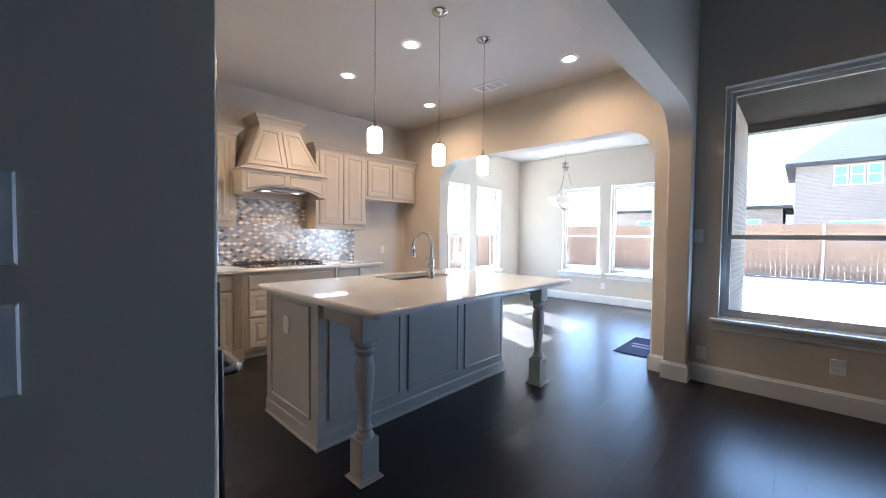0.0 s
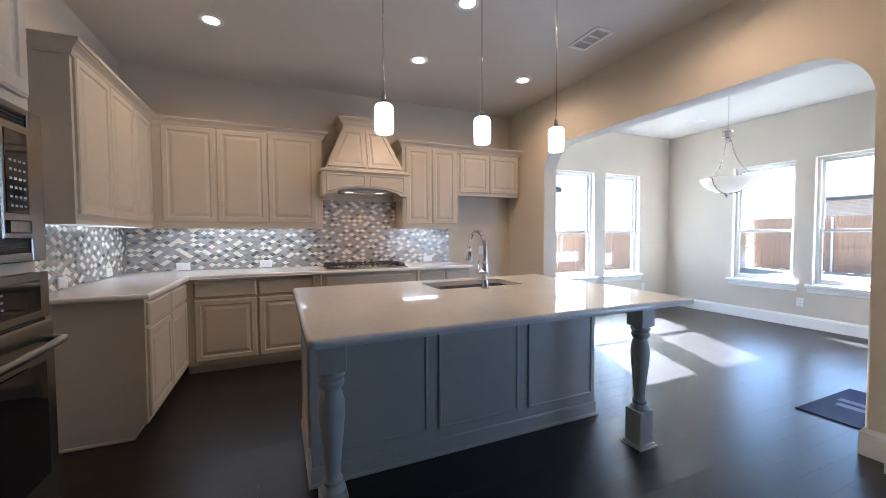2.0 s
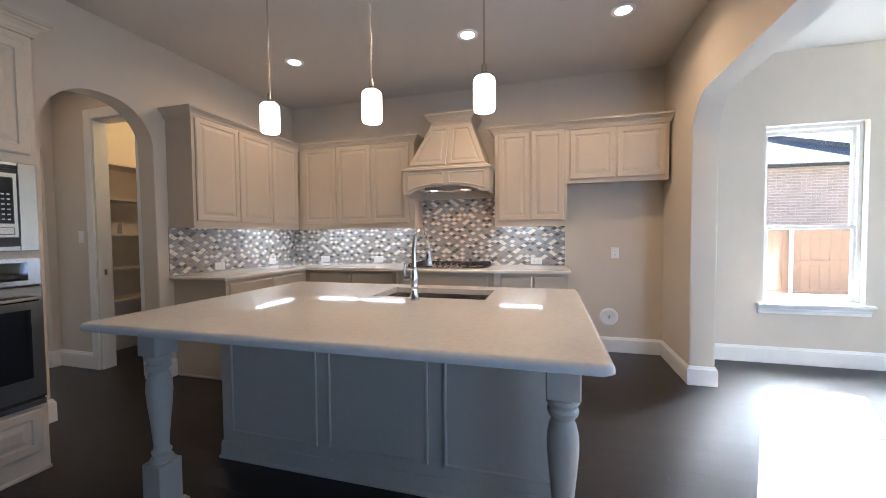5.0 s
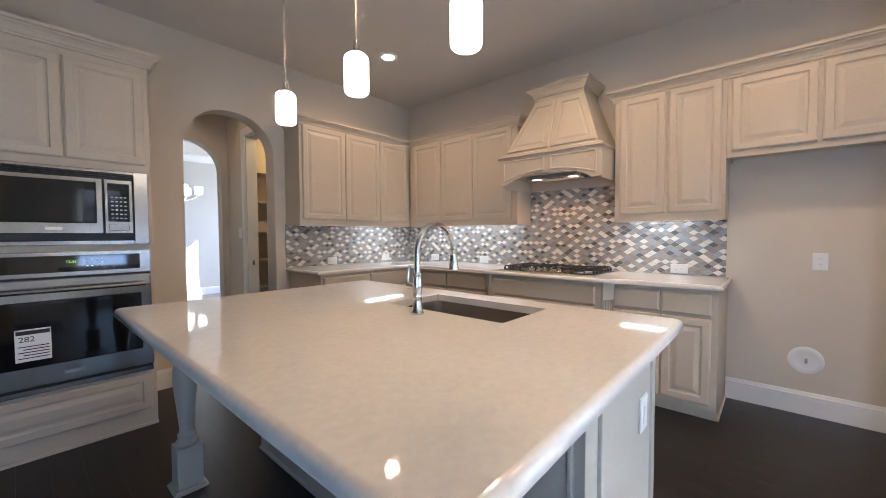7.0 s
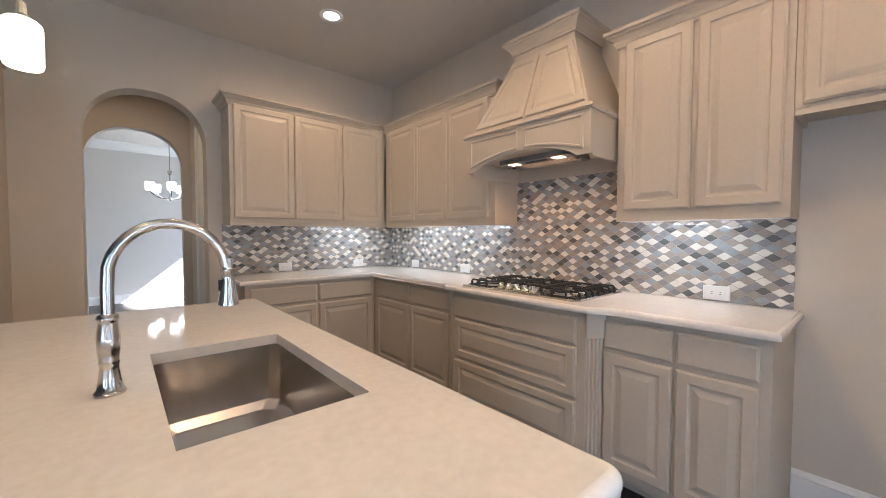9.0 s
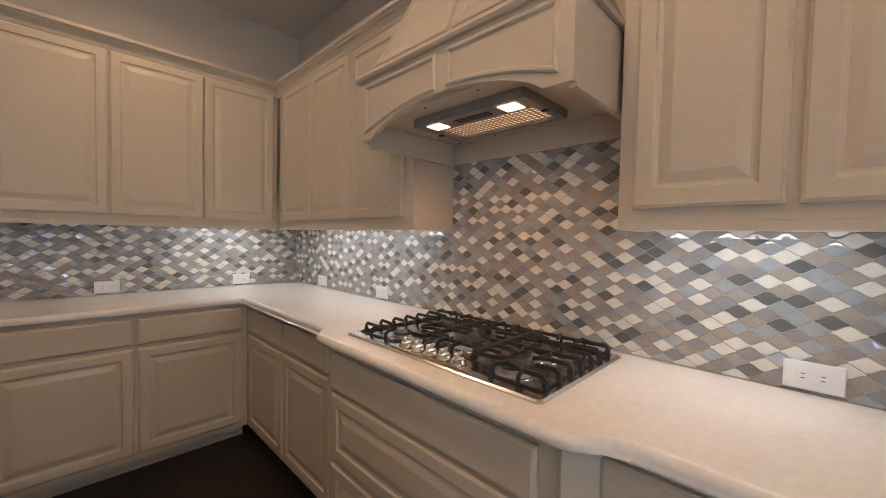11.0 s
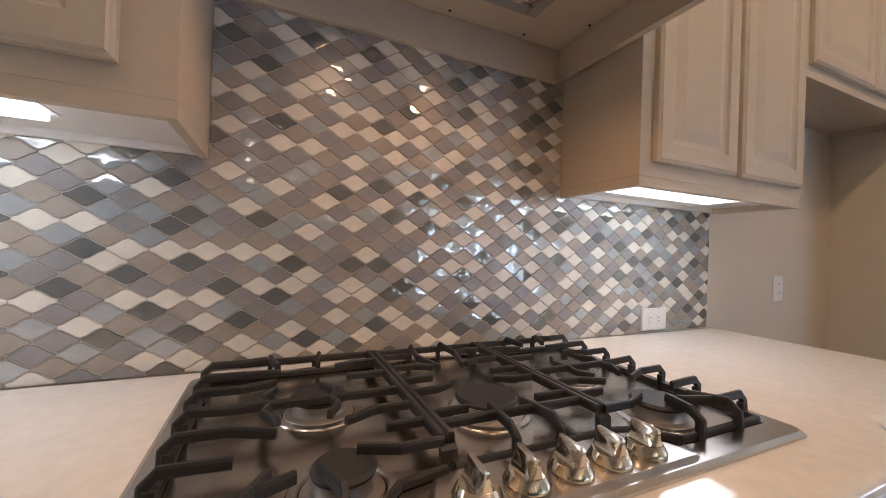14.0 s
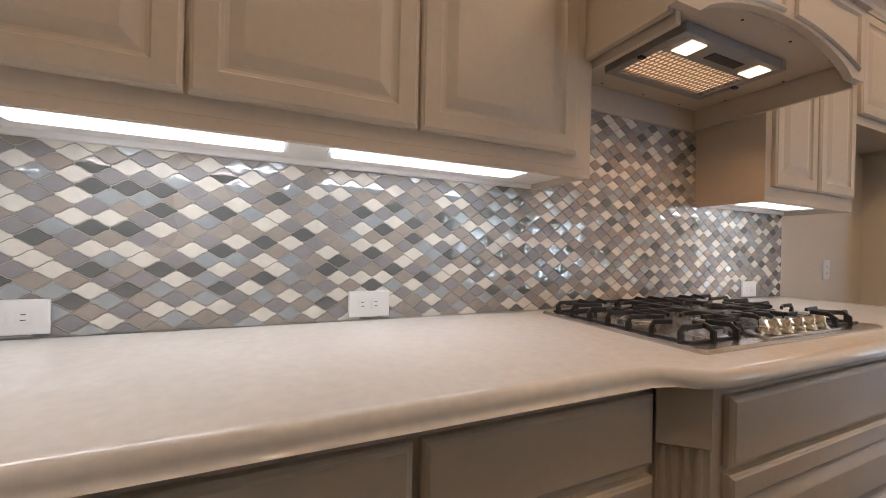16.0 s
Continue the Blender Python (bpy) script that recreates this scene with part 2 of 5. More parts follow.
def hole_wall(u0, u1, z0, z1, holes, m, thick):
    """A wall with rectangular holes (u0, u1, z0, z1)."""
    us = sorted({u0, u1, *[h[0] for h in holes], *[h[1] for h in holes]})
    zs = sorted({z0, z1, *[h[2] for h in holes], *[h[3] for h in holes]})

    def full(i, j):
        if not (0 <= i < len(us) - 1 and 0 <= j < len(zs) - 1):
            return False
        cu, cz = (us[i] + us[i + 1]) / 2, (zs[j] + zs[j + 1]) / 2
        return not any(h[0] < cu < h[1] and h[2] < cz < h[3] for h in holes)
    bm = bmesh.new()
    vs = {}

    def v(i, j, w):
        if (i, j, w) not in vs:
            vs[i, j, w] = bm.verts.new((us[i], zs[j], w))
        return vs[i, j, w]
    for i in range(len(us) - 1):
        for j in range(len(zs) - 1):
            if full(i, j):
                for w in (0, thick):
                    bm.faces.new((v(i, j, w), v(i + 1, j, w), v(i + 1, j + 1, w), v(i, j + 1, w)))
                for di, dj, a, b in ((-1, 0, (i, j), (i, j + 1)), (1, 0, (i + 1, j), (i + 1, j + 1)), (0, -1, (i, j), (i + 1, j)), (0, 1, (i, j + 1), (i + 1, j + 1))):
                    if not full(i + di, j + dj):
                        bm.faces.new((v(*a, 0), v(*b, 0), v(*b, thick), v(*a, thick)))
    bm.transform(m)
    return bm


# ---- structure ----
XW, YS, YN, YN2, YNOOK = -4.76, -0.438, 4.087, 4.28, 7.57
XA0, XA1 = -0.90, -0.712
FAMCEIL = 3.75

solid("ground", box(-60, 60, -60, 60, -0.35, -0.08), material("dry_lawn", (0.30, 0.275, 0.22), 0.9, var=0.25, grain=8, bump=0.5), "pale dry lawn and bare soil behind the house", "ground", kind="structure")
floor = solid("floor", box(XW - 0.2, 5.0, -6.6, YNOOK + 0.2, -0.079, -0.006), material("subfloor", (0.01, 0.008, 0.007), 0.7), "dark espresso oak plank floor with satin sheen", "floor", kind="structure")
solid("ceiling", box(XW - 0.2, XA0, YS - 0.05, YNOOK + 0.15, CEIL, CEIL + 0.12), CEILPAINT, "matt beige painted kitchen and breakfast nook ceiling", "ceiling", kind="structure")
solid("ceiling_hall", box(XW - 0.2, XA0, -6.6, YS - 0.05, CEIL - 0.002, CEIL + 0.12), CEILPAINT, "matt beige painted ceiling of the hall and dining room", "ceiling", kind="structure")
solid("ceiling_family", box(XA0, 5.0, -6.6, YN + 0.19, FAMCEIL, FAMCEIL + 0.12), CEILPAINT, "matt beige painted family room ceiling", "ceiling", kind="structure")

# windows as (from, to) along the wall
W_WIN = [(4.97, 5.77), (6.01, 6.83)]
N_WIN = [(-3.68, -2.90), (-2.69, -1.92)]
WZ0, WZ1, RAIL = 0.60, 2.32, 1.335
F_WIN = (-0.505, 1.36, 0.60, 2.625)

# west wall: behind the cooktop and along the nook (u = -y for '-x')
solid("wall_west", hole_wall(-YNOOK - 0.19, 0.63, 0, CEIL, [(-b, -a, WZ0, WZ1) for a, b in W_WIN], facing((XW, 0, 0), "-x"), 0.19), PAINT, "greige painted wall with two sash windows in the nook", "wall", kind="structure")
solid("wall_nook_north", hole_wall(XW, -0.66, 0, CEIL, [(a, b, WZ0, WZ1) for a, b in N_WIN], Matrix(((1, 0, 0, 0), (0, 0, 1, YNOOK), (0, 1, 0, 0), (0, 0, 0, 1))), 0.19), PAINT, "greige painted nook wall with two sash windows", "wall", kind="structure")
along_x = lambda y: Matrix(((1, 0, 0, 0), (0, 0, 1, y), (0, 1, 0, 0), (0, 0, 0, 1)))
along_y = lambda x: Matrix(((0, 0, 1, x), (1, 0, 0, 0), (0, 1, 0, 0), (0, 0, 0, 1)))
solid("wall_nook_east", hole_wall(YN2, YNOOK, 0, CEIL, [(4.42, 5.34, 0.012, 2.06)], along_y(-0.84), 0.18), PAINT, "greige painted nook wall with a glazed patio door", "wall", kind="structure")
solid("wall_nook_arch", arch_wall(XW, XA0, CEIL, -3.955, -1.045, 2.40, 0.33, along_x(YN), YN2 - YN), PAINT, "greige wall with a wide soft-cornered opening to the nook", "wall", kind="structure", smooth=True)
solid("wall_family_arch", arch_wall(-6.6, YN, FAMCEIL, 0.20, 3.955, 2.445, 0.36, along_y(XA0), XA1 - XA0), PAINT, "greige wall with a wide soft-cornered opening to the kitchen", "wall", kind="structure", smooth=True)
solid("wall_family_north", hole_wall(XA0, 5.0, 0, FAMCEIL, [F_WIN], along_x(YN), 0.19), PAINT, "greige family room wall with a large sash window", "wall", kind="structure")
solid("wall_family_east", box(5.0, 5.15, -6.6, YN + 0.19, 0, FAMCEIL), PAINT, "plain greige family room wall", "wall", kind="structure")
solid("wall_south", arch_wall(XW, XA0, CEIL, -2.865, -2.09, 2.435, 0.36, along_x(YS - 0.18), 0.18), PAINT, "greige kitchen wall with a round-topped opening to the hall", "wall", kind="structure", smooth=True)
solid("wall_far_south", box(XA1, 5.15, -6.75, -6.6, 0, FAMCEIL), PAINT, "plain greige family room wall", "wall", kind="structure")

# ---- kitchen cabinets ----
TOP, SLABT = 0.94, 0.034


def upper(label, n, org, u0, u1, z0, z1, depth, doors, dz, group="wall cabinets"):
    """A wall cabinet: u along the wall from org; doors as (u0, u1)."""
    m = facing(org, n)
    at = m @ Vector(((u0 + u1) / 2, z0, depth / 2))
    t = thing("wall_cabinet", label, "cabinet", at, group)
    bm = box(u0, u1, z0 + 0.025, z1, 0.0, depth, 0.001)
    # a lip hangs round the open underside
    box(u0, u1, z0, z0 + 0.025, depth - 0.019, depth, bm=bm)
    box(u0, u0 + 0.016, z0, z0 + 0.025, 0.0, depth - 0.019, bm=bm)
    box(u1 - 0.016, u1, z0, z0 + 0.025, 0.0, depth - 0.019, bm=bm)
    bm.transform(m)
    part("body", bm, CABINET, t)
    if z0 < 1.5:
        bm = box(u0 + 0.018, u1 - 0.018, z0 + 0.019, z0 + 0.0247, 0.024, depth - 0.021)
        box(u0 + 0.018, u1 - 0.018, z0 + 0.004, z0 + 0.0247, 0.008, 0.0238, 0.001, bm=bm)
        bm.transform(m)
        part("bottom_panel", bm, PLASTIC, t, "white underside with a rail at the wall")
    for a, b in doors:
        front("door", m @ Vector((0, 0, depth)), n, a, b, dz[0], dz[1], RAISED, CABINET, t)
    return t


Z0, Z1, DZ = 1.381, 2.40, (1.443, 2.383)
D, DW = 0.30, 0.283
# west wall: u = y
upper("cream painted wall cabinet with three raised panel doors", "+x", (XW, 0, 0), -0.13, 1.428, Z0, Z1, DW, [(-0.055, 0.40), (0.408, 0.868), (0.876, 1.361)], DZ)
upper("cream painted wall cabinet with two raised panel doors", "+x", (XW, 0, 0), 2.362, 3.113, Z0, Z1, DW, [(2.405, 2.733), (2.756, 3.085)], DZ)
upper("cream painted wall cabinet above the refrigerator space", "+x", (XW, 0, 0), 3.115, 4.058, 1.815, Z1, DW, [(3.14, 3.575), (3.592, 4.03)], (1.858, 2.357))
# south wall: u = -x
upper("cream painted wall cabinet with three doors beside the hall arch", "+y", (0, YS, 0), 2.98, 4.458, Z0, Z1, D, [(3.01, 3.50), (3.508, 3.975), (3.983, 4.43)], DZ)


def base(label, n, org, u0, u1, depth, doors, drawers, kick=0.08, group="base cabinets", end=0):
    m = facing(org, n)
    t = thing("base_cabinet", label, "cabinet", m @ Vector(((u0 + u1) / 2, 0, depth / 2)), group)
    bm = box(u0, u1, 0.09, TOP - SLABT, 0, depth, 0.001)
    bm.transform(m)
    part("body", bm, CABINET, t)
    bm = box(u0 + 0.002, u1 - 0.002, 0, 0.09, 0, depth - kick, 0.001)
    bm.transform(m)
    part("toe_kick", bm, CABINET, t)
    bm = box(u0 + 0.003, u1 - 0.003, 0, 0.020, depth - kick, depth - kick + 0.012, 0.004)
    if end < 0:
        box(u0 - 0.010, u0 + 0.002, 0, 0.020, 0.02, depth - kick + 0.012, 0.004, bm=bm)
    elif end > 0:
        box(u1 - 0.002, u1 + 0.010, 0, 0.020, 0.02, depth - kick + 0.012, 0.004, bm=bm)
    bm.transform(m)
    part("shoe_molding", bm, CABINET, t)
    for a, b, c, d in doors:
        front("door", m @ Vector((0, 0, depth)), n, a, b, c, d, RAISED, CABINET, t)
    for a, b, c, d in drawers:
        front("drawer_front", m @ Vector((0, 0, depth)), n, a, b, c, d, SLAB, CABINET, t)
    return t


DT, DB, WT, WB = 0.705, 0.125, 0.872, 0.728
BD = 0.605
base("cream painted corner base cabinet with doors below drawers", "+y", (0, YS, 0), 3.01, 4.153, BD, [(3.04, 3.575, DB, DT), (3.595, 4.12, DB, DT)], [(3.04, 3.575, WB, WT), (3.595, 4.12, WB, WT)], end=-1)
base("cream painted base cabinet with doors below drawers beside the corner", "+x", (XW, 0, 0), 0.16, 1.29, BD, [(0.235, 0.758, DB, DT), (0.773, 1.278, DB, DT)], [(0.235, 0.758, WB, WT), (0.773, 1.278, WB, WT)])
base("cream painted base cabinet with doors below drawers beside the refrigerator space", "+x", (XW, 0, 0), 2.45, 3.116, BD, [(2.462, 2.775, DB, DT), (2.79, 3.08, DB, DT)], [(2.462, 2.775, WB, WT), (2.79, 3.08, WB, WT)], end=1)
base("cream painted cooktop cabinet with wide drawers between fluted pilasters", "+x", (XW, 0, 0), 1.372, 2.392, BD + 0.07, [(1.412, 2.345, 0.445, 0.713), (1.412, 2.345, 0.12, 0.425)], [(1.412, 2.345, 0.728, 0.872)])

# oven tower
OX0, OX1, OY = -1.728, XA0 - 0.004, 0.225
tower = thing("oven_cabinet", "tall cream painted cabinet housing the built-in ovens", "cabinet", ((OX0 + OX1) / 2, -0.1, 0))
part("body", box(OX0, OX1, YS + 0.002, OY, 0, 2.40, 0.001), CABINET, tower)
for a, b in ((-1.315, -0.945), (-1.70, -1.325)):
    front("door", (0, OY, 0), "+y", -b, -a, 1.745, 2.345, RAISED, CABINET, tower)
front("drawer_front", (0, OY, 0), "+y", 0.94, 1.70, 0.12, 0.36, RAISED, CABINET, tower)
bm = extrude_profile([(o, u + 2.385) for o, u in CROWN], [(OX0, YS, 0), (OX0, OY + 0.001, 0), (OX1, OY + 0.001, 0)][::-1])
part("crown", bm, CABINET, tower)
part("shoe_molding", box(OX0 - 0.002, OX1, OY, OY + 0.013, 0, 0.022, 0.004), CABINET, tower)

# crown along the wall cabinets
bm = extrude_profile([(o, u + Z1 - 0.032) for o, u in CROWN], [(-2.98, YS, 0), (-2.98, YS + D, 0), (XW + DW, YS + D, 0), (XW + DW, 1.428, 0), (XW, 1.428, 0)])
solid("crown_molding", bm, CABINET, "cream painted crown molding along the corner wall cabinets", "molding")
bm = extrude_profile([(o, u + Z1 - 0.032) for o, u in CROWN], [(XW, 2.362, 0), (XW + DW, 2.362, 0), (XW + DW, 4.058, 0), (XW, 4.058, 0)])
solid("crown_molding", bm, CABINET, "cream painted crown molding above the refrigerator space", "molding")


def worktop(name, outline, label, z1=TOP, thick=SLABT, hole=None):
    """A stone slab with a rounded edge."""
    bm = bmesh.new()
    lo = [bm.verts.new((x, y, z1 - thick)) for x, y in outline]
    hi = [bm.verts.new((x, y, z1)) for x, y in outline]
    n = len(outline)
    bm.faces.new(lo)
    bm.faces.new(hi)
    for i in range(n):
        bm.faces.new((lo[i], lo[(i + 1) % n], hi[(i + 1) % n], hi[i]))
    # a full round above, a tighter one below
    for level, off, seg in ((z1 - thick, 0.009, 3), (z1, 0.020, 7)):
        hard = [e for e in bm.edges if all(abs(v.co.z - level) < 1e-6 for v in e.verts)]
        bmesh.ops.bevel(bm, geom=hard, offset=off, segments=seg, affect="EDGES", profile=0.5)
    if hole:
        x0, x1, y0, y1 = hole
        for co, no in (((x0, 0, 0), (1, 0, 0)), ((x1, 0, 0), (1, 0, 0)), ((0, y0, 0), (0, 1, 0)), ((0, y1, 0), (0, 1, 0))):
            bmesh.ops.bisect_plane(bm, geom=bm.verts[:] + bm.edges[:] + bm.faces[:], plane_co=co, plane_no=no)
        bm.normal_update()
        inside = [f for f in bm.faces if abs(f.normal.z) > 0.9 and x0 < f.calc_center_median().x < x1 and y0 < f.calc_center_median().y < y1]
        bmesh.ops.delete(bm, geom=inside, context="FACES")
        a = [bm.verts.new((x, y, z1)) for x, y in ((x0, y0), (x1, y0), (x1, y1), (x0, y1))]
        b = [bm.verts.new((x, y, z1 - thick)) for x, y in ((x0, y0), (x1, y0), (x1, y1), (x0, y1))]
        for i in range(4):
            bm.faces.new((a[i], a[(i + 1) % 4], b[(i + 1) % 4], b[i]))
        bmesh.ops.remove_doubles(bm, verts=bm.verts, dist=1e-5)
    bmesh.ops.triangulate(bm, faces=[f for f in bm.faces if len(f.verts) > 4])
    top = solid(name, bm, QUARTZ, label, "worktop", smooth=True)
    # the faces above and below lie dead flat; only the edge is round
    top.data.polygons.foreach_set("use_smooth", [abs(p.normal.z) < 0.9999 for p in top.data.polygons])
    return top


worktop("worktop", [(-2.965, YS + 0.002), (XW + 0.002, YS + 0.002), (XW + 0.002, 3.145), (-4.11, 3.145), (-4.11, 2.535), (-4.104, 2.51), (-4.088, 2.488), (-4.062, 2.46), (-4.043, 2.438), (-4.035, 2.41),
                    (-4.035, 1.355), (-4.043, 1.327), (-4.062, 1.30), (-4.088, 1.268), (-4.104, 1.245), (-4.11, 1.22), (-4.11, 0.205), (-2.965, 0.205)], "pale cream quartz worktop with rounded edge along two walls")

# island
IX0, IX1, IY0, IY1 = -2.868, -1.41, 1.045, 3.12
SINK = (-2.703, -2.338, 1.94, 2.61)
r = 0.03
worktop("island_worktop", [(cx_ + r * math.cos(a0_ + k * math.pi / 10), cy_ + r * math.sin(a0_ + k * math.pi / 10)) for cx_, cy_, a0_ in ((IX1 - r, IY1 - r, 0), (IX0 + r, IY1 - r, math.pi / 2), (IX0 + r, IY0 + r, math.pi), (IX1 - r, IY0 + r, 1.5 * math.pi)) for k in range(6)], "pale cream quartz island worktop with an undermount sink cutout", hole=SINK)
BX0, BX1, BY0, BY1 = -2.82, -2.065, 1.10, 3.03
island = thing("kitchen_island", "panelled kitchen island with turned legs, its beige paint greyed for shade", "kitchen island", ((BX0 + BX1) / 2, (BY0 + BY1) / 2, 0))
bm = box(BX0, BX1, BY0, BY1, 0, 0.66, 0.001)
box(BX0, SINK[0] - 0.02, BY0, BY1, 0.66, TOP - SLABT, bm=bm)
box(SINK[1] + 0.02, BX1, BY0, BY1, 0.66, TOP - SLABT, bm=bm)
box(SINK[0] - 0.02, SINK[1] + 0.02, BY0, SINK[2] - 0.02, 0.66, TOP - SLABT, bm=bm)
box(SINK[0] - 0.02, SINK[1] + 0.02, SINK[3] + 0.02, BY1, 0.66, TOP - SLABT, bm=bm)
part("body", bm, GREY, island)
for a, b in ((1.17, 1.74), (1.81, 2.37), (2.45, 3.00)):
    bm = panel_front(a, b, 0.16, 0.865, [(0, -0.004), (0, 0.010), (0.004, 0.012), (0.012, 0.012), (0.018, 0.004), (0.022, 0.004)])
    bm.transform(facing((BX1, 0, 0), "+x"))
    part("side_panel", bm, GREY, island)
for n, y, s in (("-y", BY0, 1), ("+y", BY1, -1)):
    bm = panel_front(BX0 + 0.09, BX1 - 0.09, 0.16, 0.865, [(0, -0.004), (0, 0.010), (0.004, 0.012), (0.012, 0.012), (0.018, 0.004), (0.022, 0.004)])
    m = facing((0, y, 0), n)
    if s < 0:
        bm.transform(Matrix.Diagonal((-1, 1, 1, 1)))
    bm.transform(m)
    part("end_panel", bm, GREY, island)
bm = extrude_profile([(0, 0), (0.018, 0), (0.018, 0.012), (0.010, 0.022), (0.008, 0.09), (0.004, 0.1), (0, 0.1)], [(BX0, BY0, 0), (BX0, BY1, 0), (BX1, BY1, 0), (BX1, BY0, 0), (BX0, BY0, 0)][::-1])
part("base_molding", bm, GREY, island)
LEG = [(0.048, 0.225), (0.052, 0.232), (0.046, 0.245), (0.034, 0.255), (0.040, 0.266), (0.042, 0.276), (0.034, 0.286), (0.031, 0.300), (0.034, 0.34), (0.041, 0.42), (0.049, 0.50),
       (0.054, 0.565), (0.052, 0.61), (0.044, 0.645), (0.036, 0.662), (0.042, 0.668), (0.050, 0.680), (0.053, 0.694), (0.047, 0.706), (0.050, 0.712), (0.056, 0.722), (0.054, 0.735), (0.046, 0.742)]
for y in (1.155, 2.99):
    leg = part("leg", lathe(LEG, 28, (-1.663, y, 0)), GREY, island, smooth=True)
    part("foot_block", box(-1.663 - 0.056, -1.663 + 0.056, y - 0.056, y + 0.056, 0.024, 0.225, 0.004), GREY, leg)
    part("shoe", box(-1.663 - 0.075, -1.663 + 0.075, y - 0.075, y + 0.075, 0, 0.012, 0.003), GREY, leg)
    part("shoe_step", box(-1.663 - 0.066, -1.663 + 0.066, y - 0.066, y + 0.066, 0.012, 0.024, 0.004), GREY, leg)
    part("top_block", box(-1.663 - 0.056, -1.663 + 0.056, y - 0.056, y + 0.056, 0.742, TOP - SLABT, 0.004), GREY, leg)
    part("apron", box(BX1, -1.663 - 0.056, y - 0.02, y + 0.02, 0.80, TOP - SLABT - 0.001), GREY, island)

# hood
HY0, HY1, HX = 1.40, 2.345, -4.196
hood = thing("range_hood", "cream painted wooden range hood with panelled tapered chimney", "range hood", (-4.45, 1.88, 1.735))


def hood_low(y):
    """The valance's lower edge: flat feet and a shallow arch."""
    s = min(max((y - HY0 - 0.085) / (HY1 - HY0 - 0.17), 0), 1)
    return 1.745 + 0.088 * (1 - (2 * s - 1) ** 2) ** 0.75


us = [HY0, HY0 + 0.0849] + [HY0 + 0.085 + (HY1 - HY0 - 0.17) * k / 24 for k in range(25)] + [HY1 - 0.0849, HY1]
bm = loops_mesh([[(HX - 0.022, y, hood_low(y)), (HX, y, hood_low(y)), (HX, y, 1.985), (HX - 0.022, y, 1.985)] for y in us])
part("valance", bm, CABINET, hood)
for y in (HY0, HY1 - 0.02):
    part("side_panel", box(XW + 0.002, HX - 0.022, y, y + 0.02, 1.735, 1.985), CABINET, hood)
part("side_rail", box(XW + 0.0245, HX - 0.0225, 1.430, 1.449, 1.713, 1.8215, 0.0015), CABINET, hood)
part("back_rail", box(XW + 0.002, XW + 0.024, 1.430, HY1 - 0.02, 1.724, 1.822, 0.0015), CABINET, hood)
part("underside", box(XW + 0.002, HX - 0.022, HY0 + 0.02, HY1 - 0.02, 1.822, 1.84), CABINET, hood)
bm = loops_mesh([[(XW + 0.002, HY0 + 0.03, 2.01), (HX - 0.03, HY0 + 0.03, 2.01), (HX - 0.03, HY1 - 0.03, 2.01), (XW + 0.002, HY1 - 0.03, 2.01)],
                 [(XW + 0.002, 1.655, 2.52), (-4.415, 1.655, 2.52), (-4.415, 2.115, 2.52), (XW + 0.002, 2.115, 2.52)],
                 [(XW + 0.002, 1.655, 2.575), (-4.415, 1.655, 2.575), (-4.415, 2.115, 2.575), (XW + 0.002, 2.115, 2.575)]])
part("chimney", bm, CABINET, hood)
bm = extrude_profile([(0, 1.985), (0.014, 1.985), (0.020, 1.995), (0.010, 2.006), (0.004, 2.018), (-0.03, 2.03)], [(XW + 0.002, HY0, 0), (HX, HY0, 0), (HX, HY1, 0), (XW + 0.002, HY1, 0)])
part("ledge", bm, CABINET, hood)
bm = extrude_profile([(o, u + 2.553) for o, u in CROWN], [(XW + 0.002, 1.655, 0), (-4.415, 1.655, 0), (-4.415, 2.115, 0), (XW + 0.002, 2.115, 0)])
part("crown", bm, CABINET, hood)

# ---- trim ----
bm = extrude_profile(BASE, [(XW, 3.118, 0), (XW, YN, 0), (-3.955, YN, 0), (-3.955, YN2, 0), (XW, YN2, 0), (XW, YNOOK, 0), (-0.84, YNOOK, 0), (-0.84, YN2, 0), (-1.045, YN2, 0),
                            (-1.045, YN, 0), (XA0, YN, 0), (XA0, 3.955, 0), (XA1, 3.955, 0), (XA1, YN, 0), (5.0, YN, 0)])
solid("baseboard", bm, TRIM, "white painted moulded baseboard of kitchen, nook and family room", "baseboard", kind="structure")
for i, path in enumerate(([(XA1, -6.0, 0), (XA1, 0.20, 0), (XA0, 0.20, 0)], [(OX0, YS, 0), (-2.09, YS, 0), (-2.09, YS - 0.18, 0)], [(-2.865, YS - 0.18, 0), (-2.865, YS, 0), (-3.008, YS, 0)],
                          [(-2.93, -1.87, 0), (-2.93, -1.39, 0)], [(-0.9, -5.95, 0), (-4.96, -5.95, 0)][::1], [(-2.85, -2.02, 0), (-2.85, -1.87, 0), (-2.93, -1.87, 0)])):
    solid("baseboard", extrude_profile(BASE, path), TRIM, "white painted moulded baseboard", "baseboard", kind="structure")

SASH = material("window_vinyl", (0.70, 0.68, 0.64), 0.4, var=0.03, bump=0.02)


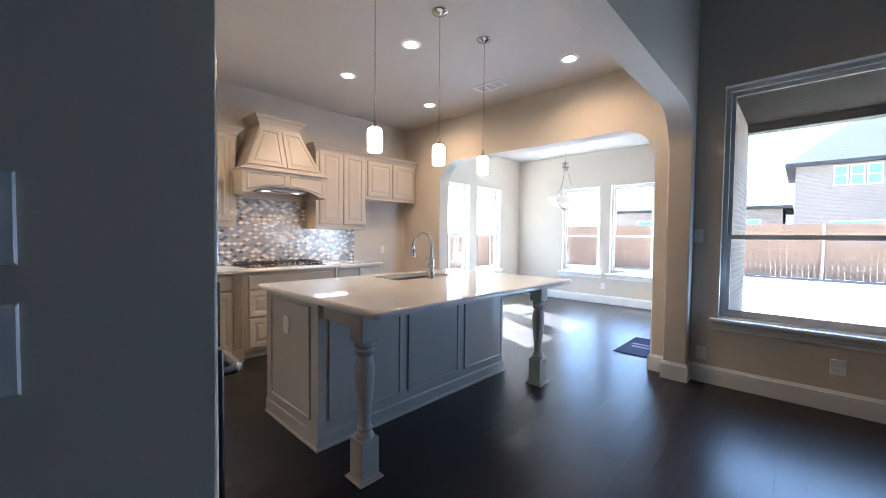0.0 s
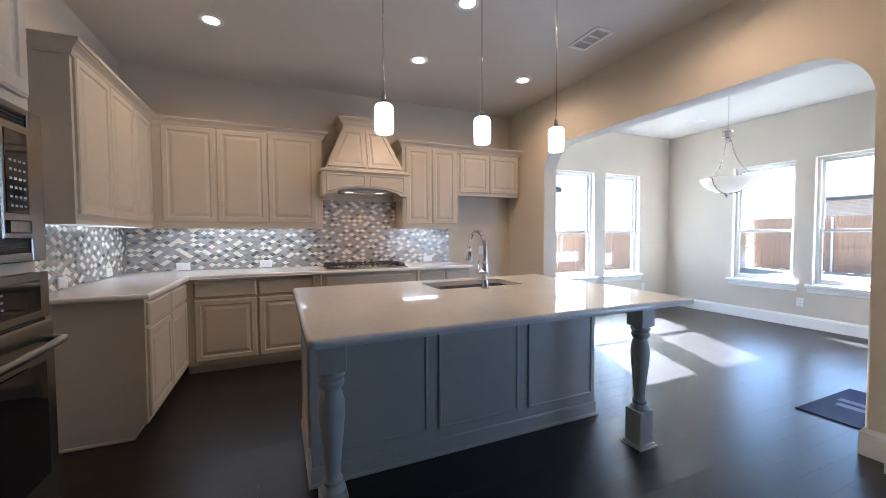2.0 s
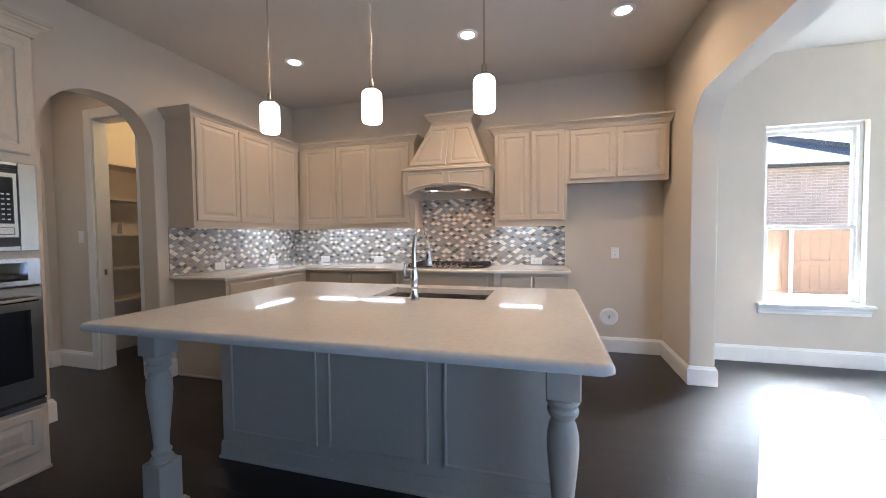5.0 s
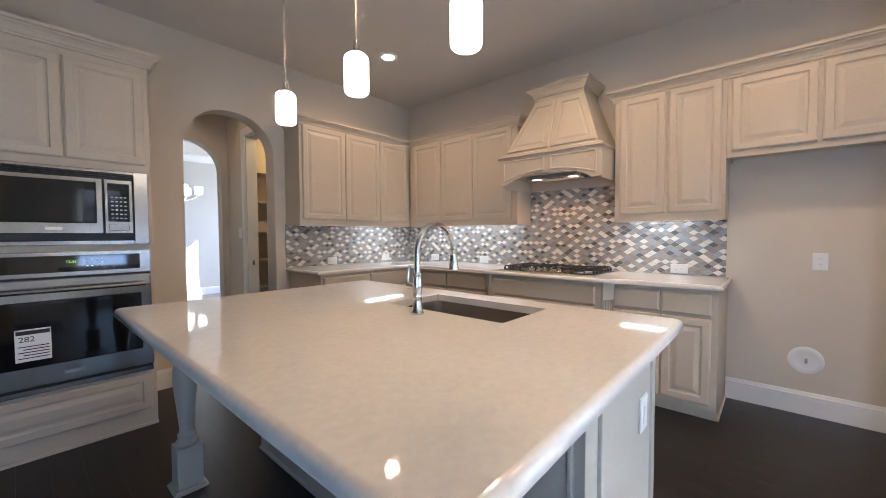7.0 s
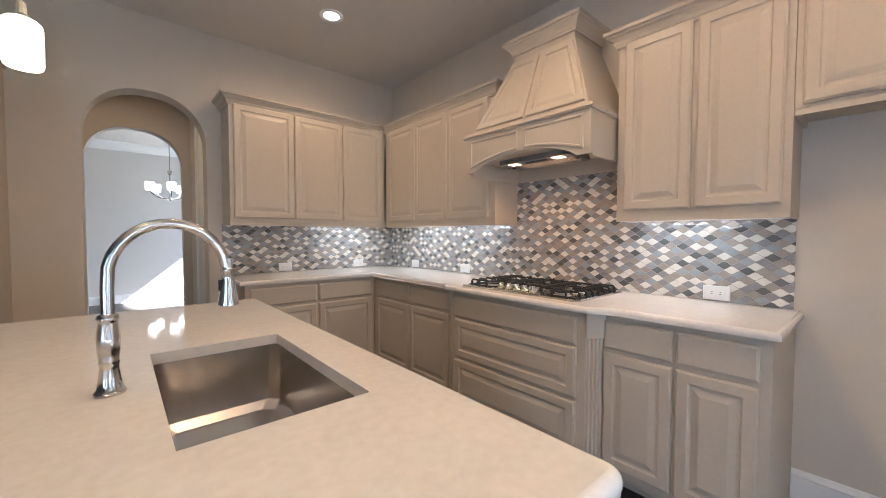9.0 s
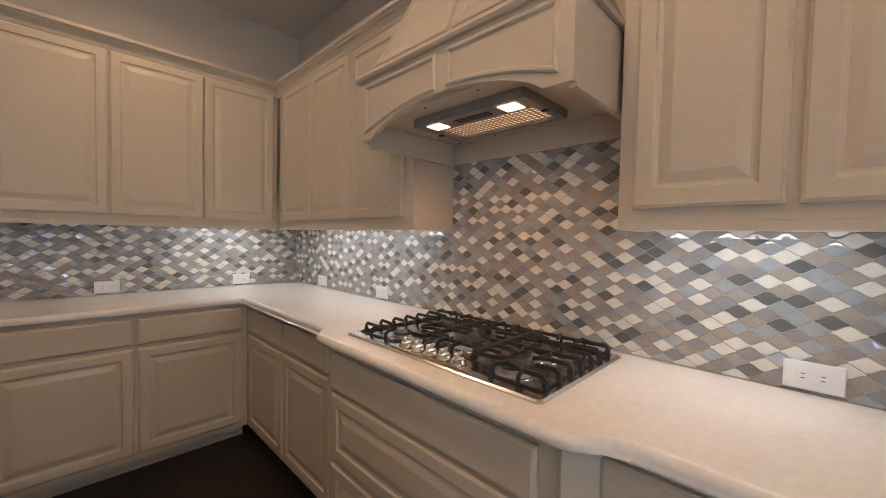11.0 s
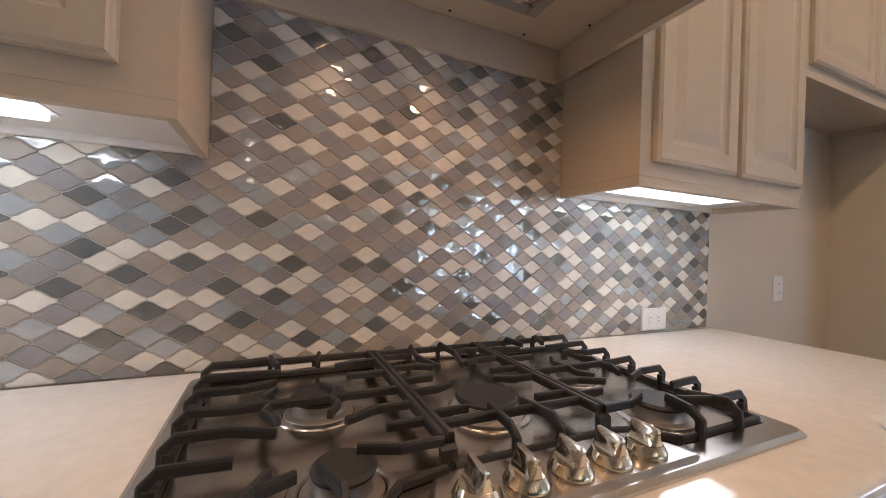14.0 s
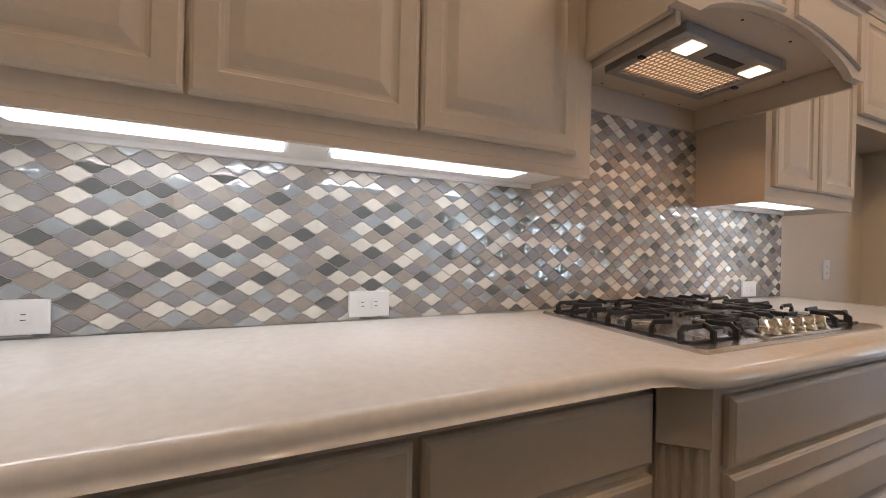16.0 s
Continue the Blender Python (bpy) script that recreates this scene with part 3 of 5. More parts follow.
def window(name, m, u0, u1, z0, z1, rail, label):
    """A single-hung window in a wall opening; local w = 0 is the inner wall face."""
    t = thing(name, label, "window", m @ Vector(((u0 + u1) / 2, z0, -0.08)), kind="structure")

    def add(nm, boxes, mat, parent, bev=0.002, lab=""):
        bm = bmesh.new()
        for b in boxes:
            box(*b, bev, bm=bm)
        bm.transform(m)
        return part(nm, bm, mat, parent, lab)
    f = 0.035
    add("window_frame", [(u0, u0 + f, z0, z1, -0.15, -0.07), (u1 - f, u1, z0, z1, -0.15, -0.07), (u0 + f, u1 - f, z1 - f, z1, -0.15, -0.07), (u0 + f, u1 - f, z0, z0 + f, -0.15, -0.07)], SASH, t)
    a, b, s = u0 + f, u1 - f, 0.03
    for nm, c, d, w in (("upper_sash", rail - 0.02, z1 - f, -0.135), ("lower_sash", z0 + f, rail + 0.02, -0.105)):
        sash = add(nm, [(a, a + s, c, d, w, w + 0.028), (b - s, b, c, d, w, w + 0.028), (a + s, b - s, d - 0.038, d, w, w + 0.028), (a + s, b - s, c, c + 0.038, w, w + 0.028)], SASH, t)
        bm = box(a + s - 0.004, b - s + 0.004, c + 0.034, d - 0.034, w + 0.011, w + 0.016)
        bm.transform(m)
        pane = part("pane", bm, GLASS, sash, "clear window glass")
        pane.visible_shadow = False
    add("window_sill", [(u0 - 0.06, u1 + 0.06, z0 - 0.028, z0 - 0.001, -0.004, 0.055), (u0 + 0.002, u1 - 0.002, z0 - 0.0, z0 + 0.012, -0.07, 0.0)], TRIM, t, 0.004, "white painted sill")
    bm = loops_mesh([[(u, z0 - 0.028 - v, w) for v, w in ((0, 0), (0, 0.036), (0.012, 0.034), (0.026, 0.022), (0.040, 0.020), (0.052, 0.014), (0.075, 0.013), (0.080, 0))] for u in (u0 - 0.045, u1 + 0.045)])
    bm.transform(m)
    part("apron", bm, TRIM, t, "white moulded apron")
    return t


for i, (a, b) in enumerate(W_WIN):
    window("window_%d" % (i + 1), facing((XW, 0, 0), "+x"), a, b, WZ0, WZ1, RAIL, "white single hung nook window with sunny yard beyond")
for i, (a, b) in enumerate(N_WIN):
    window("window_%d" % (i + 3), facing((0, YNOOK, 0), "-y"), a, b, WZ0, WZ1, RAIL, "white single hung nook window facing the garden fence")
window("window_5", facing((0, YN, 0), "-y"), *F_WIN, 1.318, "large single hung family room window facing the patio")

# ---- hall, pantry and dining room behind the round arch ----
solid("wall_hall_west", hole_wall(-1.87, -0.63, 0, CEIL, [(-1.30, -0.72, -1, 2.44)], along_y(-3.05), 0.12), PAINT, "greige hall wall with the pantry doorway", "wall", kind="structure")
solid("wall_hall_east", box(-1.60, -1.45, -1.87, -0.63, 0, CEIL), PAINT, "plain greige hall wall", "wall", kind="structure")
solid("wall_hall_arch", arch_wall(XW - 0.2, XA0, CEIL, -2.85, -2.03, 2.44, 0.36, along_x(-2.02), 0.15), PAINT, "greige wall with a round-topped opening to the dining room", "wall", kind="structure", smooth=True)
solid("wall_dining_south", box(XW - 0.2, XA0, -6.15, -5.95, 0, CEIL), material("dining_paint", (0.60, 0.575, 0.53), 0.75, var=0.03, grain=180, bump=0.1), "pale greige dining room wall in sunlight", "wall", kind="structure")
bm = bmesh.new()
for y0, y1, z0, z1 in ((-1.39, -1.30, 0, 2.53), (-0.72, -0.635, 0, 2.53), (-1.30, -0.72, 2.44, 2.53)):
    box(-2.93, -2.908, y0, y1, z0, z1, 0.005, bm=bm)
box(-3.05, -2.93, -1.30, -1.285, 0, 2.44, bm=bm)
box(-3.05, -2.93, -0.735, -0.72, 0, 2.44, bm=bm)
box(-3.05, -2.93, -1.285, -0.735, 2.425, 2.44, bm=bm)
solid("door_1", bm, TRIM, "white painted casing of the open pantry doorway", "door casing", kind="structure")
part("strike_plate", box(-3.00, -2.975, -1.2848, -1.2830, 0.93, 0.985, 0.0005), CHROME, bpy.data.objects["door_1"], "brushed nickel strike plate")
PANTRY = material("pantry_shelf_paint", (0.60, 0.53, 0.43), 0.55, var=0.04)
shelf = thing("pantry_shelves", "beige painted pantry shelves along the back wall", "shelves", (-3.7, -1.7, 0))
for z in (0.63, 0.973, 1.343, 1.718, 2.09):
    part("shelf", box(-4.7, -3.06, -1.868, -1.50, z - 0.022, z, 0.002), PANTRY, shelf)
part("side_panel", box(-3.075, -3.055, -1.868, -1.50, 0, 2.08, 0.002), PANTRY, shelf)
part("back_panel", box(-4.7, -3.076, -1.868, -1.856, 0, 2.08), PANTRY, shelf)
BASKET = material("cream_canvas", (0.68, 0.60, 0.48), 0.8, var=0.1, grain=120, bump=0.4)
for x in (-3.20, -3.40):
    basket = thing("storage_basket", "small cream canvas basket on the pantry shelf", "basket", (x, -1.62, 1.343), "baskets in the pantry")
    w = 0.08
    part("body", loops_mesh([[(x - w * k, -1.62 - w * k, 1.344 + h), (x + w * k, -1.62 - w * k, 1.344 + h), (x + w * k, -1.62 + w * k, 1.344 + h), (x - w * k, -1.62 + w * k, 1.344 + h)] for k, h in ((0.9, 0), (1, 0.12), (0.9, 0.12), (0.82, 0.02))]), BASKET, basket)
    part("rim", extrude_profile([(0, 0), (0.006, 0), (0.006, 0.02), (0, 0.02)], [(x - w, -1.62 - w, 1.445), (x - w, -1.62 + w, 1.445), (x + w, -1.62 + w, 1.445), (x + w, -1.62 - w, 1.445), (x - w, -1.62 - w, 1.445)][::-1]), BASKET, basket)
bm = extrude_profile([(0, CEIL), (0, CEIL - 0.16), (0.012, CEIL - 0.16), (0.02, CEIL - 0.12), (0.07, CEIL - 0.04), (0.09, CEIL - 0.03), (0.1, CEIL)], [(-0.9, -5.95, 0), (-4.96, -5.95, 0)])
solid("trim_dining_crown", bm, TRIM, "white crown molding of the dining room", "molding", kind="structure")

SHADE = glow("opal_glass_lit", (1.0, 0.93, 0.82), 1.0)


def arc_points(a, b, c, n=12):
    """A quadratic curve from a over b to c."""
    a, b, c = Vector(a), Vector(b), Vector(c)
    return [a * (1 - t) ** 2 + b * 2 * t * (1 - t) + c * t * t for t in (i / n for i in range(n + 1))]


cx, cy, cz = -2.92, -4.0, 1.90
chand = thing("chandelier", "brushed nickel chandelier with five lit white glass shades", "chandelier", (cx, cy, CEIL))
part("stem", lathe([(0.006, 1.0), (0.006, 0.42), (0.03, 0.41), (0.03, 0.36), (0.012, 0.34), (0.012, 0.0), (0.03, -0.01), (0.02, -0.05), (0.006, -0.07)][::-1], 16, (cx, cy, cz)), CHROME, chand, smooth=True)
part("canopy", lathe([(0.06, CEIL - cz - 0.002), (0.06, CEIL - cz - 0.02), (0.02, CEIL - cz - 0.03), (0.008, CEIL - cz - 0.12)], 20, (cx, cy, cz)), CHROME, chand, smooth=True)
for k in range(5):
    a = 2 * math.pi * k / 5 + 0.3
    dx, dy = math.cos(a), math.sin(a)
    arm = part("arm", tube(arc_points((cx, cy, cz - 0.03), (cx + 0.17 * dx, cy + 0.17 * dy, cz - 0.06), (cx + 0.27 * dx, cy + 0.27 * dy, cz + 0.07)), 0.008, 8), CHROME, chand, smooth=True)
    part("shade", lathe([(0.045, 0.075), (0.056, 0.085), (0.060, 0.20), (0.056, 0.20), (0.050, 0.09)], 18, (cx + 0.27 * dx, cy + 0.27 * dy, cz)), SHADE, arm, "lit white glass shade", smooth=True)

# ---- ceiling fixtures ----
LENS = glow("lamp_lens", (1.0, 0.90, 0.74), 4.0)
for x, y in DOWNLIGHTS:
    d = thing("recessed_downlight", "lit round recessed downlight with white trim in the ceiling", "ceiling light", (x, y, CEIL), "kitchen downlights")
    part("trim_ring", lathe([(0.066, CEIL - 0.001), (0.090, CEIL - 0.001), (0.090, CEIL - 0.006), (0.078, CEIL - 0.010), (0.066, CEIL - 0.006)], 32, (x, y, 0)), TRIM, d, smooth=True)
    part("lens", lathe([(0.066, CEIL - 0.001), (0.066, CEIL - 0.005), (0.03, CEIL - 0.009), (0.002, CEIL - 0.010)], 28, (x, y, 0)), LENS, d, "glowing frosted lens", smooth=True)

PEND = glow("pendant_glass_lit", (1.0, 0.80, 0.56), 1.4)
for x, y in PENDANTS:
    p = thing("pendant_light", "lit white cylinder glass pendant on a brushed nickel rod", "pendant light", (x, y, CEIL), "pendants above the island")
    part("canopy", lathe([(0.062, CEIL - 0.001), (0.064, CEIL - 0.006), (0.058, CEIL - 0.014), (0.030, CEIL - 0.022), (0.012, CEIL - 0.034), (0.005, CEIL - 0.036)], 28, (x, y, 0)), CHROME, p, smooth=True)
    part("rod", lathe([(0.0045, 2.03), (0.0045, CEIL - 0.03)], 12, (x, y, 0)), CHROME, p, smooth=True)
    part("socket_cap", lathe([(0.028, 2.006), (0.030, 2.012), (0.014, 2.024), (0.012, 2.06), (0.006, 2.064)], 20, (x, y, 0)), CHROME, p, smooth=True)
    part("shade", lathe([(0.042, 1.850), (0.047, 1.855), (0.050, 1.866), (0.050, 1.980), (0.047, 1.996), (0.038, 2.005), (0.012, 2.006)], 32, (x, y, 0)), PEND, p, "lit opal glass cylinder", smooth=True)

vx0, vx1, vy0, vy1 = -2.80, -2.44, 3.41, 3.615
vent = thing("ceiling_vent", "white metal ceiling air register with three louvred panels", "vent", ((vx0 + vx1) / 2, (vy0 + vy1) / 2, CEIL))
bm = bmesh.new()
for b in ((vx0, vx1, vy0, vy0 + 0.03), (vx0, vx1, vy1 - 0.03, vy1), (vx0, vx0 + 0.03, vy0 + 0.03, vy1 - 0.03), (vx1 - 0.03, vx1, vy0 + 0.03, vy1 - 0.03), (vx0 + 0.125, vx0 + 0.14, vy0 + 0.03, vy1 - 0.03), (vx0 + 0.22, vx0 + 0.235, vy0 + 0.03, vy1 - 0.03)):
    box(*b, CEIL - 0.010, CEIL - 0.001, 0.002, bm=bm)
part("frame", bm, TRIM, vent)
part("backing", box(vx0 + 0.03, vx1 - 0.03, vy0 + 0.03, vy1 - 0.03, CEIL - 0.003, CEIL - 0.0015), BLACK, vent)
for k in range(11):
    y = vy0 + 0.0345 + k * 0.0128
    bm = box(vx0 + 0.031, vx1 - 0.031, y, y + 0.0035, CEIL - 0.0085, CEIL - 0.0045)
    part("slat", bm, TRIM, vent)
vent2 = thing("ceiling_vent", "small white ceiling register in the breakfast nook", "vent", (-3.87, 6.87, CEIL))
part("frame", box(-4.0, -3.74, 6.80, 6.94, CEIL - 0.008, CEIL - 0.001, 0.003), TRIM, vent2)
for k in range(5):
    part("slat", box(-3.98, -3.76, 6.815 + k * 0.024, 6.827 + k * 0.024, CEIL - 0.013, CEIL - 0.008, 0.001), TRIM, vent2)

# bowl chandelier in the nook
nx, ny = -2.86, 5.95
bowl = thing("bowl_chandelier", "brushed nickel chandelier with a shallow alabaster glass bowl", "chandelier", (nx, ny, CEIL))
ALAB = glow("alabaster_glass", (1.0, 0.80, 0.55), 0.04, (0.85, 0.76, 0.62))
prof = [(0.02, 1.79), (0.11, 1.803), (0.19, 1.84), (0.245, 1.897), (0.277, 1.965), (0.270, 1.965), (0.236, 1.897), (0.182, 1.85), (0.1, 1.813), (0.02, 1.80)]
part("bowl", lathe(prof, 40, (nx, ny, 0)), ALAB, bowl, "cream alabaster glass bowl", smooth=True)
part("canopy", lathe([(0.075, CEIL - 0.001), (0.075, CEIL - 0.012), (0.05, CEIL - 0.022), (0.012, CEIL - 0.03), (0.008, CEIL - 0.05)], 28, (nx, ny, 0)), CHROME, bowl, smooth=True)
part("hub", lathe([(0.012, 2.40), (0.03, 2.42), (0.03, 2.45), (0.055, 2.455), (0.055, 2.475), (0.03, 2.48), (0.03, 2.52), (0.06, 2.525), (0.06, 2.535), (0.015, 2.545), (0.008, 2.57)], 24, (nx, ny, 0)), CHROME, bowl, smooth=True)
for k in range(10):
    z = 2.575 + k * 0.042
    pts = [(nx + (0.008 * math.cos(t) if k % 2 else 0), ny + (0 if k % 2 else 0.008 * math.cos(t)), z + 0.02 + 0.024 * math.sin(t)) for t in (i * math.pi / 6 for i in range(13))]
    part("chain_link", tube(pts, 0.002, 5), CHROME, bowl)
for k in range(3):
    a = 2 * math.pi * k / 3 + 0.5
    dx, dy = math.cos(a), math.sin(a)
    pts = arc_points((nx + 0.03 * dx, ny + 0.03 * dy, 2.45), (nx + 0.08 * dx, ny + 0.08 * dy, 2.05), (nx + 0.305 * dx, ny + 0.305 * dy, 1.965), 16)
    arm = part("arm", tube(pts, 0.006, 8), CHROME, bowl, smooth=True)
    part("finial", lathe([(0.002, -0.012), (0.012, -0.008), (0.014, 0), (0.012, 0.008), (0.002, 0.012)], 14, (nx + 0.305 * dx, ny + 0.305 * dy, 1.967)), CHROME, arm, smooth=True)
    pts = [(nx + r * dx, ny + r * dy, z - 0.006) for r, z in prof[:5]]
    part("strap", tube(pts, 0.007, 8), CHROME, bowl, smooth=True)
part("bottom_finial", lathe([(0.003, 1.735), (0.014, 1.745), (0.014, 1.76), (0.028, 1.768), (0.028, 1.776), (0.004, 1.778)], 18, (nx, ny, 0)), CHROME, bowl, smooth=True)

# ---- hood details ----


def quad_panel(p, inset, steps):
    """A raised panel on a four-cornered plane p (from lower left, round), inset from its edge."""
    p = [Vector(q) for q in p]
    c = sum(p, Vector()) / 4
    n = (p[1] - p[0]).cross(p[3] - p[0]).normalized()

    def shrunk(d):
        out = []
        for i in range(4):
            e0, e1 = (p[i] - p[i - 1]).normalized(), (p[(i + 1) % 4] - p[i]).normalized()
            k0, k1 = n.cross(e0), n.cross(e1)
            out.append(p[i] + (k0 + k1) * d / (1 + k0.dot(k1)))
        return out
    return loops_mesh([[q + n * h for q in shrunk(inset + d)] for d, h in steps])


f0, f1 = HX - 0.03, -4.415
zb, zt = 2.01, 2.52
for side in (0, 1):
    a0, a1 = (HY0 + 0.03, 1.88) if side == 0 else (1.88, HY1 - 0.03)
    b0, b1 = (1.655, 1.885) if side == 0 else (1.885, 2.115)

    def on(s, t):
        y = (a0 + (a1 - a0) * s) * (1 - t) + (b0 + (b1 - b0) * s) * t
        return (f0 + (f1 - f0) * t, y, zb + (zt - zb) * t)
    q = [on(0, 0.05), on(1, 0.05), on(1, 0.96), on(0, 0.96)]
    part("panel", quad_panel(q, 0.012, [(0, 0.0), (0, 0.012), (0.004, 0.015), (0.034, 0.015), (0.040, 0.007), (0.048, 0.007), (0.068, 0.013)]), CABINET, hood)


def valance_ring(u0, u1, i, w):
    """An arched-bottom outline, inset by i, on the valance's face at height w."""
    us = [u0 + i + (u1 - u0 - 2 * i) * k / 10 for k in range(11)]
    return [(HX + w, y, 1.768 + 0.075 * (1 - ((y - 1.88) / 0.44) ** 2) + i) for y in us] + [(HX + w, u1 - i, 1.965 - i), (HX + w, u0 + i, 1.965 - i)]


for u0, u1 in ((HY0 + 0.04, 1.855), (1.905, HY1 - 0.04)):
    part("valance_panel", loops_mesh([valance_ring(u0, u1, i, w) for i, w in ((0, -0.002), (0, 0.003), (0.005, 0.008), (0.012, 0.008), (0.018, 0.001), (0.024, 0.001))]), CABINET, hood)

insert = thing("hood_insert", "steel vent hood insert with mesh filter and two lit lamps", "vent hood", (-4.49, 1.88, 1.81))
ex0, ex1, ey0, ey1 = -4.600, -4.312, 1.61, 2.13
DARKSTEEL = material("satin_grey_metal", (0.34, 0.33, 0.32), 0.4, 0.7, var=0.08)
bm = bmesh.new()
for b in ((ex0, ex1, ey0, ey0 + 0.03), (ex0, ex1, ey1 - 0.03, ey1), (ex0, ex0 + 0.03, ey0 + 0.03, ey1 - 0.03), (ex1 - 0.10, ex1, ey0 + 0.03, ey1 - 0.03)):
    box(*b, 1.788, 1.8215, 0.002, bm=bm)
part("frame", bm, DARKSTEEL, insert)
part("filter_backing", box(ex0 + 0.03, ex1 - 0.10, ey0 + 0.03, ey1 - 0.03, 1.800, 1.8212), material("filter_mesh", (0.90, 0.86, 0.80), 0.35, 0.0, var=0.2, grain=300), insert)
bm = bmesh.new()
for k in range(22):
    y = ey0 + 0.035 + k * 0.0202
    box(ex0 + 0.03, ex1 - 0.10, y, y + 0.0028, 1.792, 1.795, bm=bm)
for k in range(8):
    x = ex0 + 0.036 + k * 0.0205
    box(x, x + 0.0028, ey0 + 0.03, ey1 - 0.03, 1.7965, 1.7995, bm=bm)
part("filter_grid", bm, DARKSTEEL, insert, "open wire filter grid")
part("handle_slot", box(ex1 - 0.07, ex1 - 0.035, 1.80, 1.96, 1.7855, 1.7885, 0.0012), BLACK, insert)
HOODLENS = glow("hood_lamp_lens", (1.0, 0.66, 0.36), 0.8)
for y in (ey0 + 0.058, ey1 - 0.118):
    part("lamp_lens", box(ex1 - 0.085, ex1 - 0.02, y, y + 0.07, 1.7852, 1.7882, 0.001), HOODLENS, insert, "glowing amber lamp lens")
for y in (ey0 + 0.012, ey1 - 0.012):
    part("clip", box(-4.47, -4.455, y - 0.012, y + 0.012, 1.782, 1.7882, 0.001), BLACK, insert)

for x, y in [(HX - 0.05, q) for q in (1.50, 1.75, 2.0, 2.25)] + [(XW + 0.045, q) for q in (1.50, 1.72, 1.95, 2.18)] + [(q, HY0 + 0.066) for q in (-4.6, -4.4)] + [(q, HY1 - 0.036) for q in (-4.6, -4.4)]:
    part("screw", lathe([(0.0035, 1.8195), (0.0042, 1.8205), (0.0042, 1.8218)], 8, (x, y, 0)), BLACK, hood)

# glazed patio door beside the mat
door = thing("door_2", "white glazed patio door in the nook wall beside the mat", "door", (-0.75, 4.88, 0.012), kind="structure")
bm = bmesh.new()
for b in ((4.422, 4.46, 0.014, 2.058), (5.30, 5.338, 0.014, 2.058), (4.46, 5.30, 2.02, 2.058)):
    box(-0.84, -0.66, b[0], b[1], b[2], b[3], 0.002, bm=bm)
part("door_frame", bm, TRIM, door)
bm = bmesh.new()
for b in ((4.463, 4.58, 0.018, 2.017), (5.18, 5.297, 0.018, 2.017), (4.58, 5.18, 1.90, 2.017), (4.58, 5.18, 0.018, 0.24)):
    box(-0.80, -0.756, b[0], b[1], b[2], b[3], 0.002, bm=bm)
leaf = part("door_leaf", bm, TRIM, door)
pane = part("pane", box(-0.782, -0.776, 4.576, 5.184, 0.236, 1.904), GLASS, leaf, "clear door glass")
pane.visible_shadow = False
part("door_handle", tube([(-0.80, 4.52, 0.98), (-0.84, 4.52, 0.98), (-0.85, 4.54, 0.98), (-0.85, 4.63, 0.98)], 0.009, 10), CHROME, leaf, "brushed nickel lever", smooth=True)
bm = bmesh.new()
for b in ((4.345, 4.415, 0.0, 2.14), (5.345, 5.415, 0.0, 2.14), (4.415, 5.345, 2.065, 2.14)):
    box(-0.858, -0.8405, b[0], b[1], b[2], b[3], 0.004, bm=bm)
part("casing", bm, TRIM, door)

# dishwasher in the island
dish = thing("dishwasher", "stainless steel dishwasher with bowed bar handle in the island", "dishwasher", (BX0, 1.43, 0.1))
part("door", box(BX0 - 0.028, BX0 - 0.001, 1.132, 1.73, 0.115, 0.765, 0.005, 2), STEEL, dish)
part("control_strip", box(BX0 - 0.026, BX0 - 0.001, 1.132, 1.73, 0.769, 0.868, 0.004, 2), BLACK, dish, "black control strip")
part("kick_plate", box(BX0 - 0.012, BX0 - 0.001, 1.14, 1.722, 0.004, 0.105, 0.002), BLACK, dish)
part("handle", tube([(BX0 - 0.024, 1.17, 0.735), (BX0 - 0.055, 1.19, 0.737), (BX0 - 0.078, 1.27, 0.74), (BX0 - 0.084, 1.43, 0.74), (BX0 - 0.078, 1.59, 0.74), (BX0 - 0.055, 1.67, 0.737), (BX0 - 0.024, 1.69, 0.735)], 0.012, 14), STEEL, dish, "polished bar handle", smooth=True)
for a, b in ((1.80, 2.255), (2.265, 2.72)):
    front("door", (BX0, 0, 0), "-x", -b, -a, 0.13, 0.86, RAISED, GREY, island)

# ---- under-cabinet lights ----
BAR = glow("light_bar_diffuser", (1.0, 0.97, 0.92), 0.7)
for n, a, b in (("x", 0.09, 0.578), ("x", 0.692, 1.235), ("x", 2.40, 2.862), ("y", -4.41, -3.86)):
    if n == "x":
        bx = (-4.625, -4.487, a, b)
        m = look((-4.556, (a + b) / 2, 1.382), (-4.556, (a + b) / 2 + 0.0001, 0))
    else:
        bx = (a, b, YS + 0.135, YS + 0.273)
        m = look(((a + b) / 2, YS + 0.204, 1.382), ((a + b) / 2, YS + 0.2041, 0)) @ pose(0, 0, 0, 0, 0, 90)
    t = thing("under_cabinet_light", "slim lit light bar fixed under the wall cabinets", "light", (bx[0], bx[2], 1.40), "under-cabinet lights")
    part("housing", box(bx[0] - 0.004, bx[1] + 0.004, bx[2] - 0.012, bx[3] + 0.012, 1.398, 1.4058, 0.001), PLASTIC, t)
    part("diffuser", box(*bx, 1.387, 1.398, 0.004, 2), BAR, t, "bright white diffuser")
    lamp("under_cabinet_lamp", "AREA", m, UNDER, COOL, 0.12, b - a)
for y in (1.71, 2.05):
    lamp("hood_lamp", "SPOT", look((-4.365, y, 1.782), (-4.58, y, 0.9)), HOODW, HALOGEN, 0.03, spot=125)
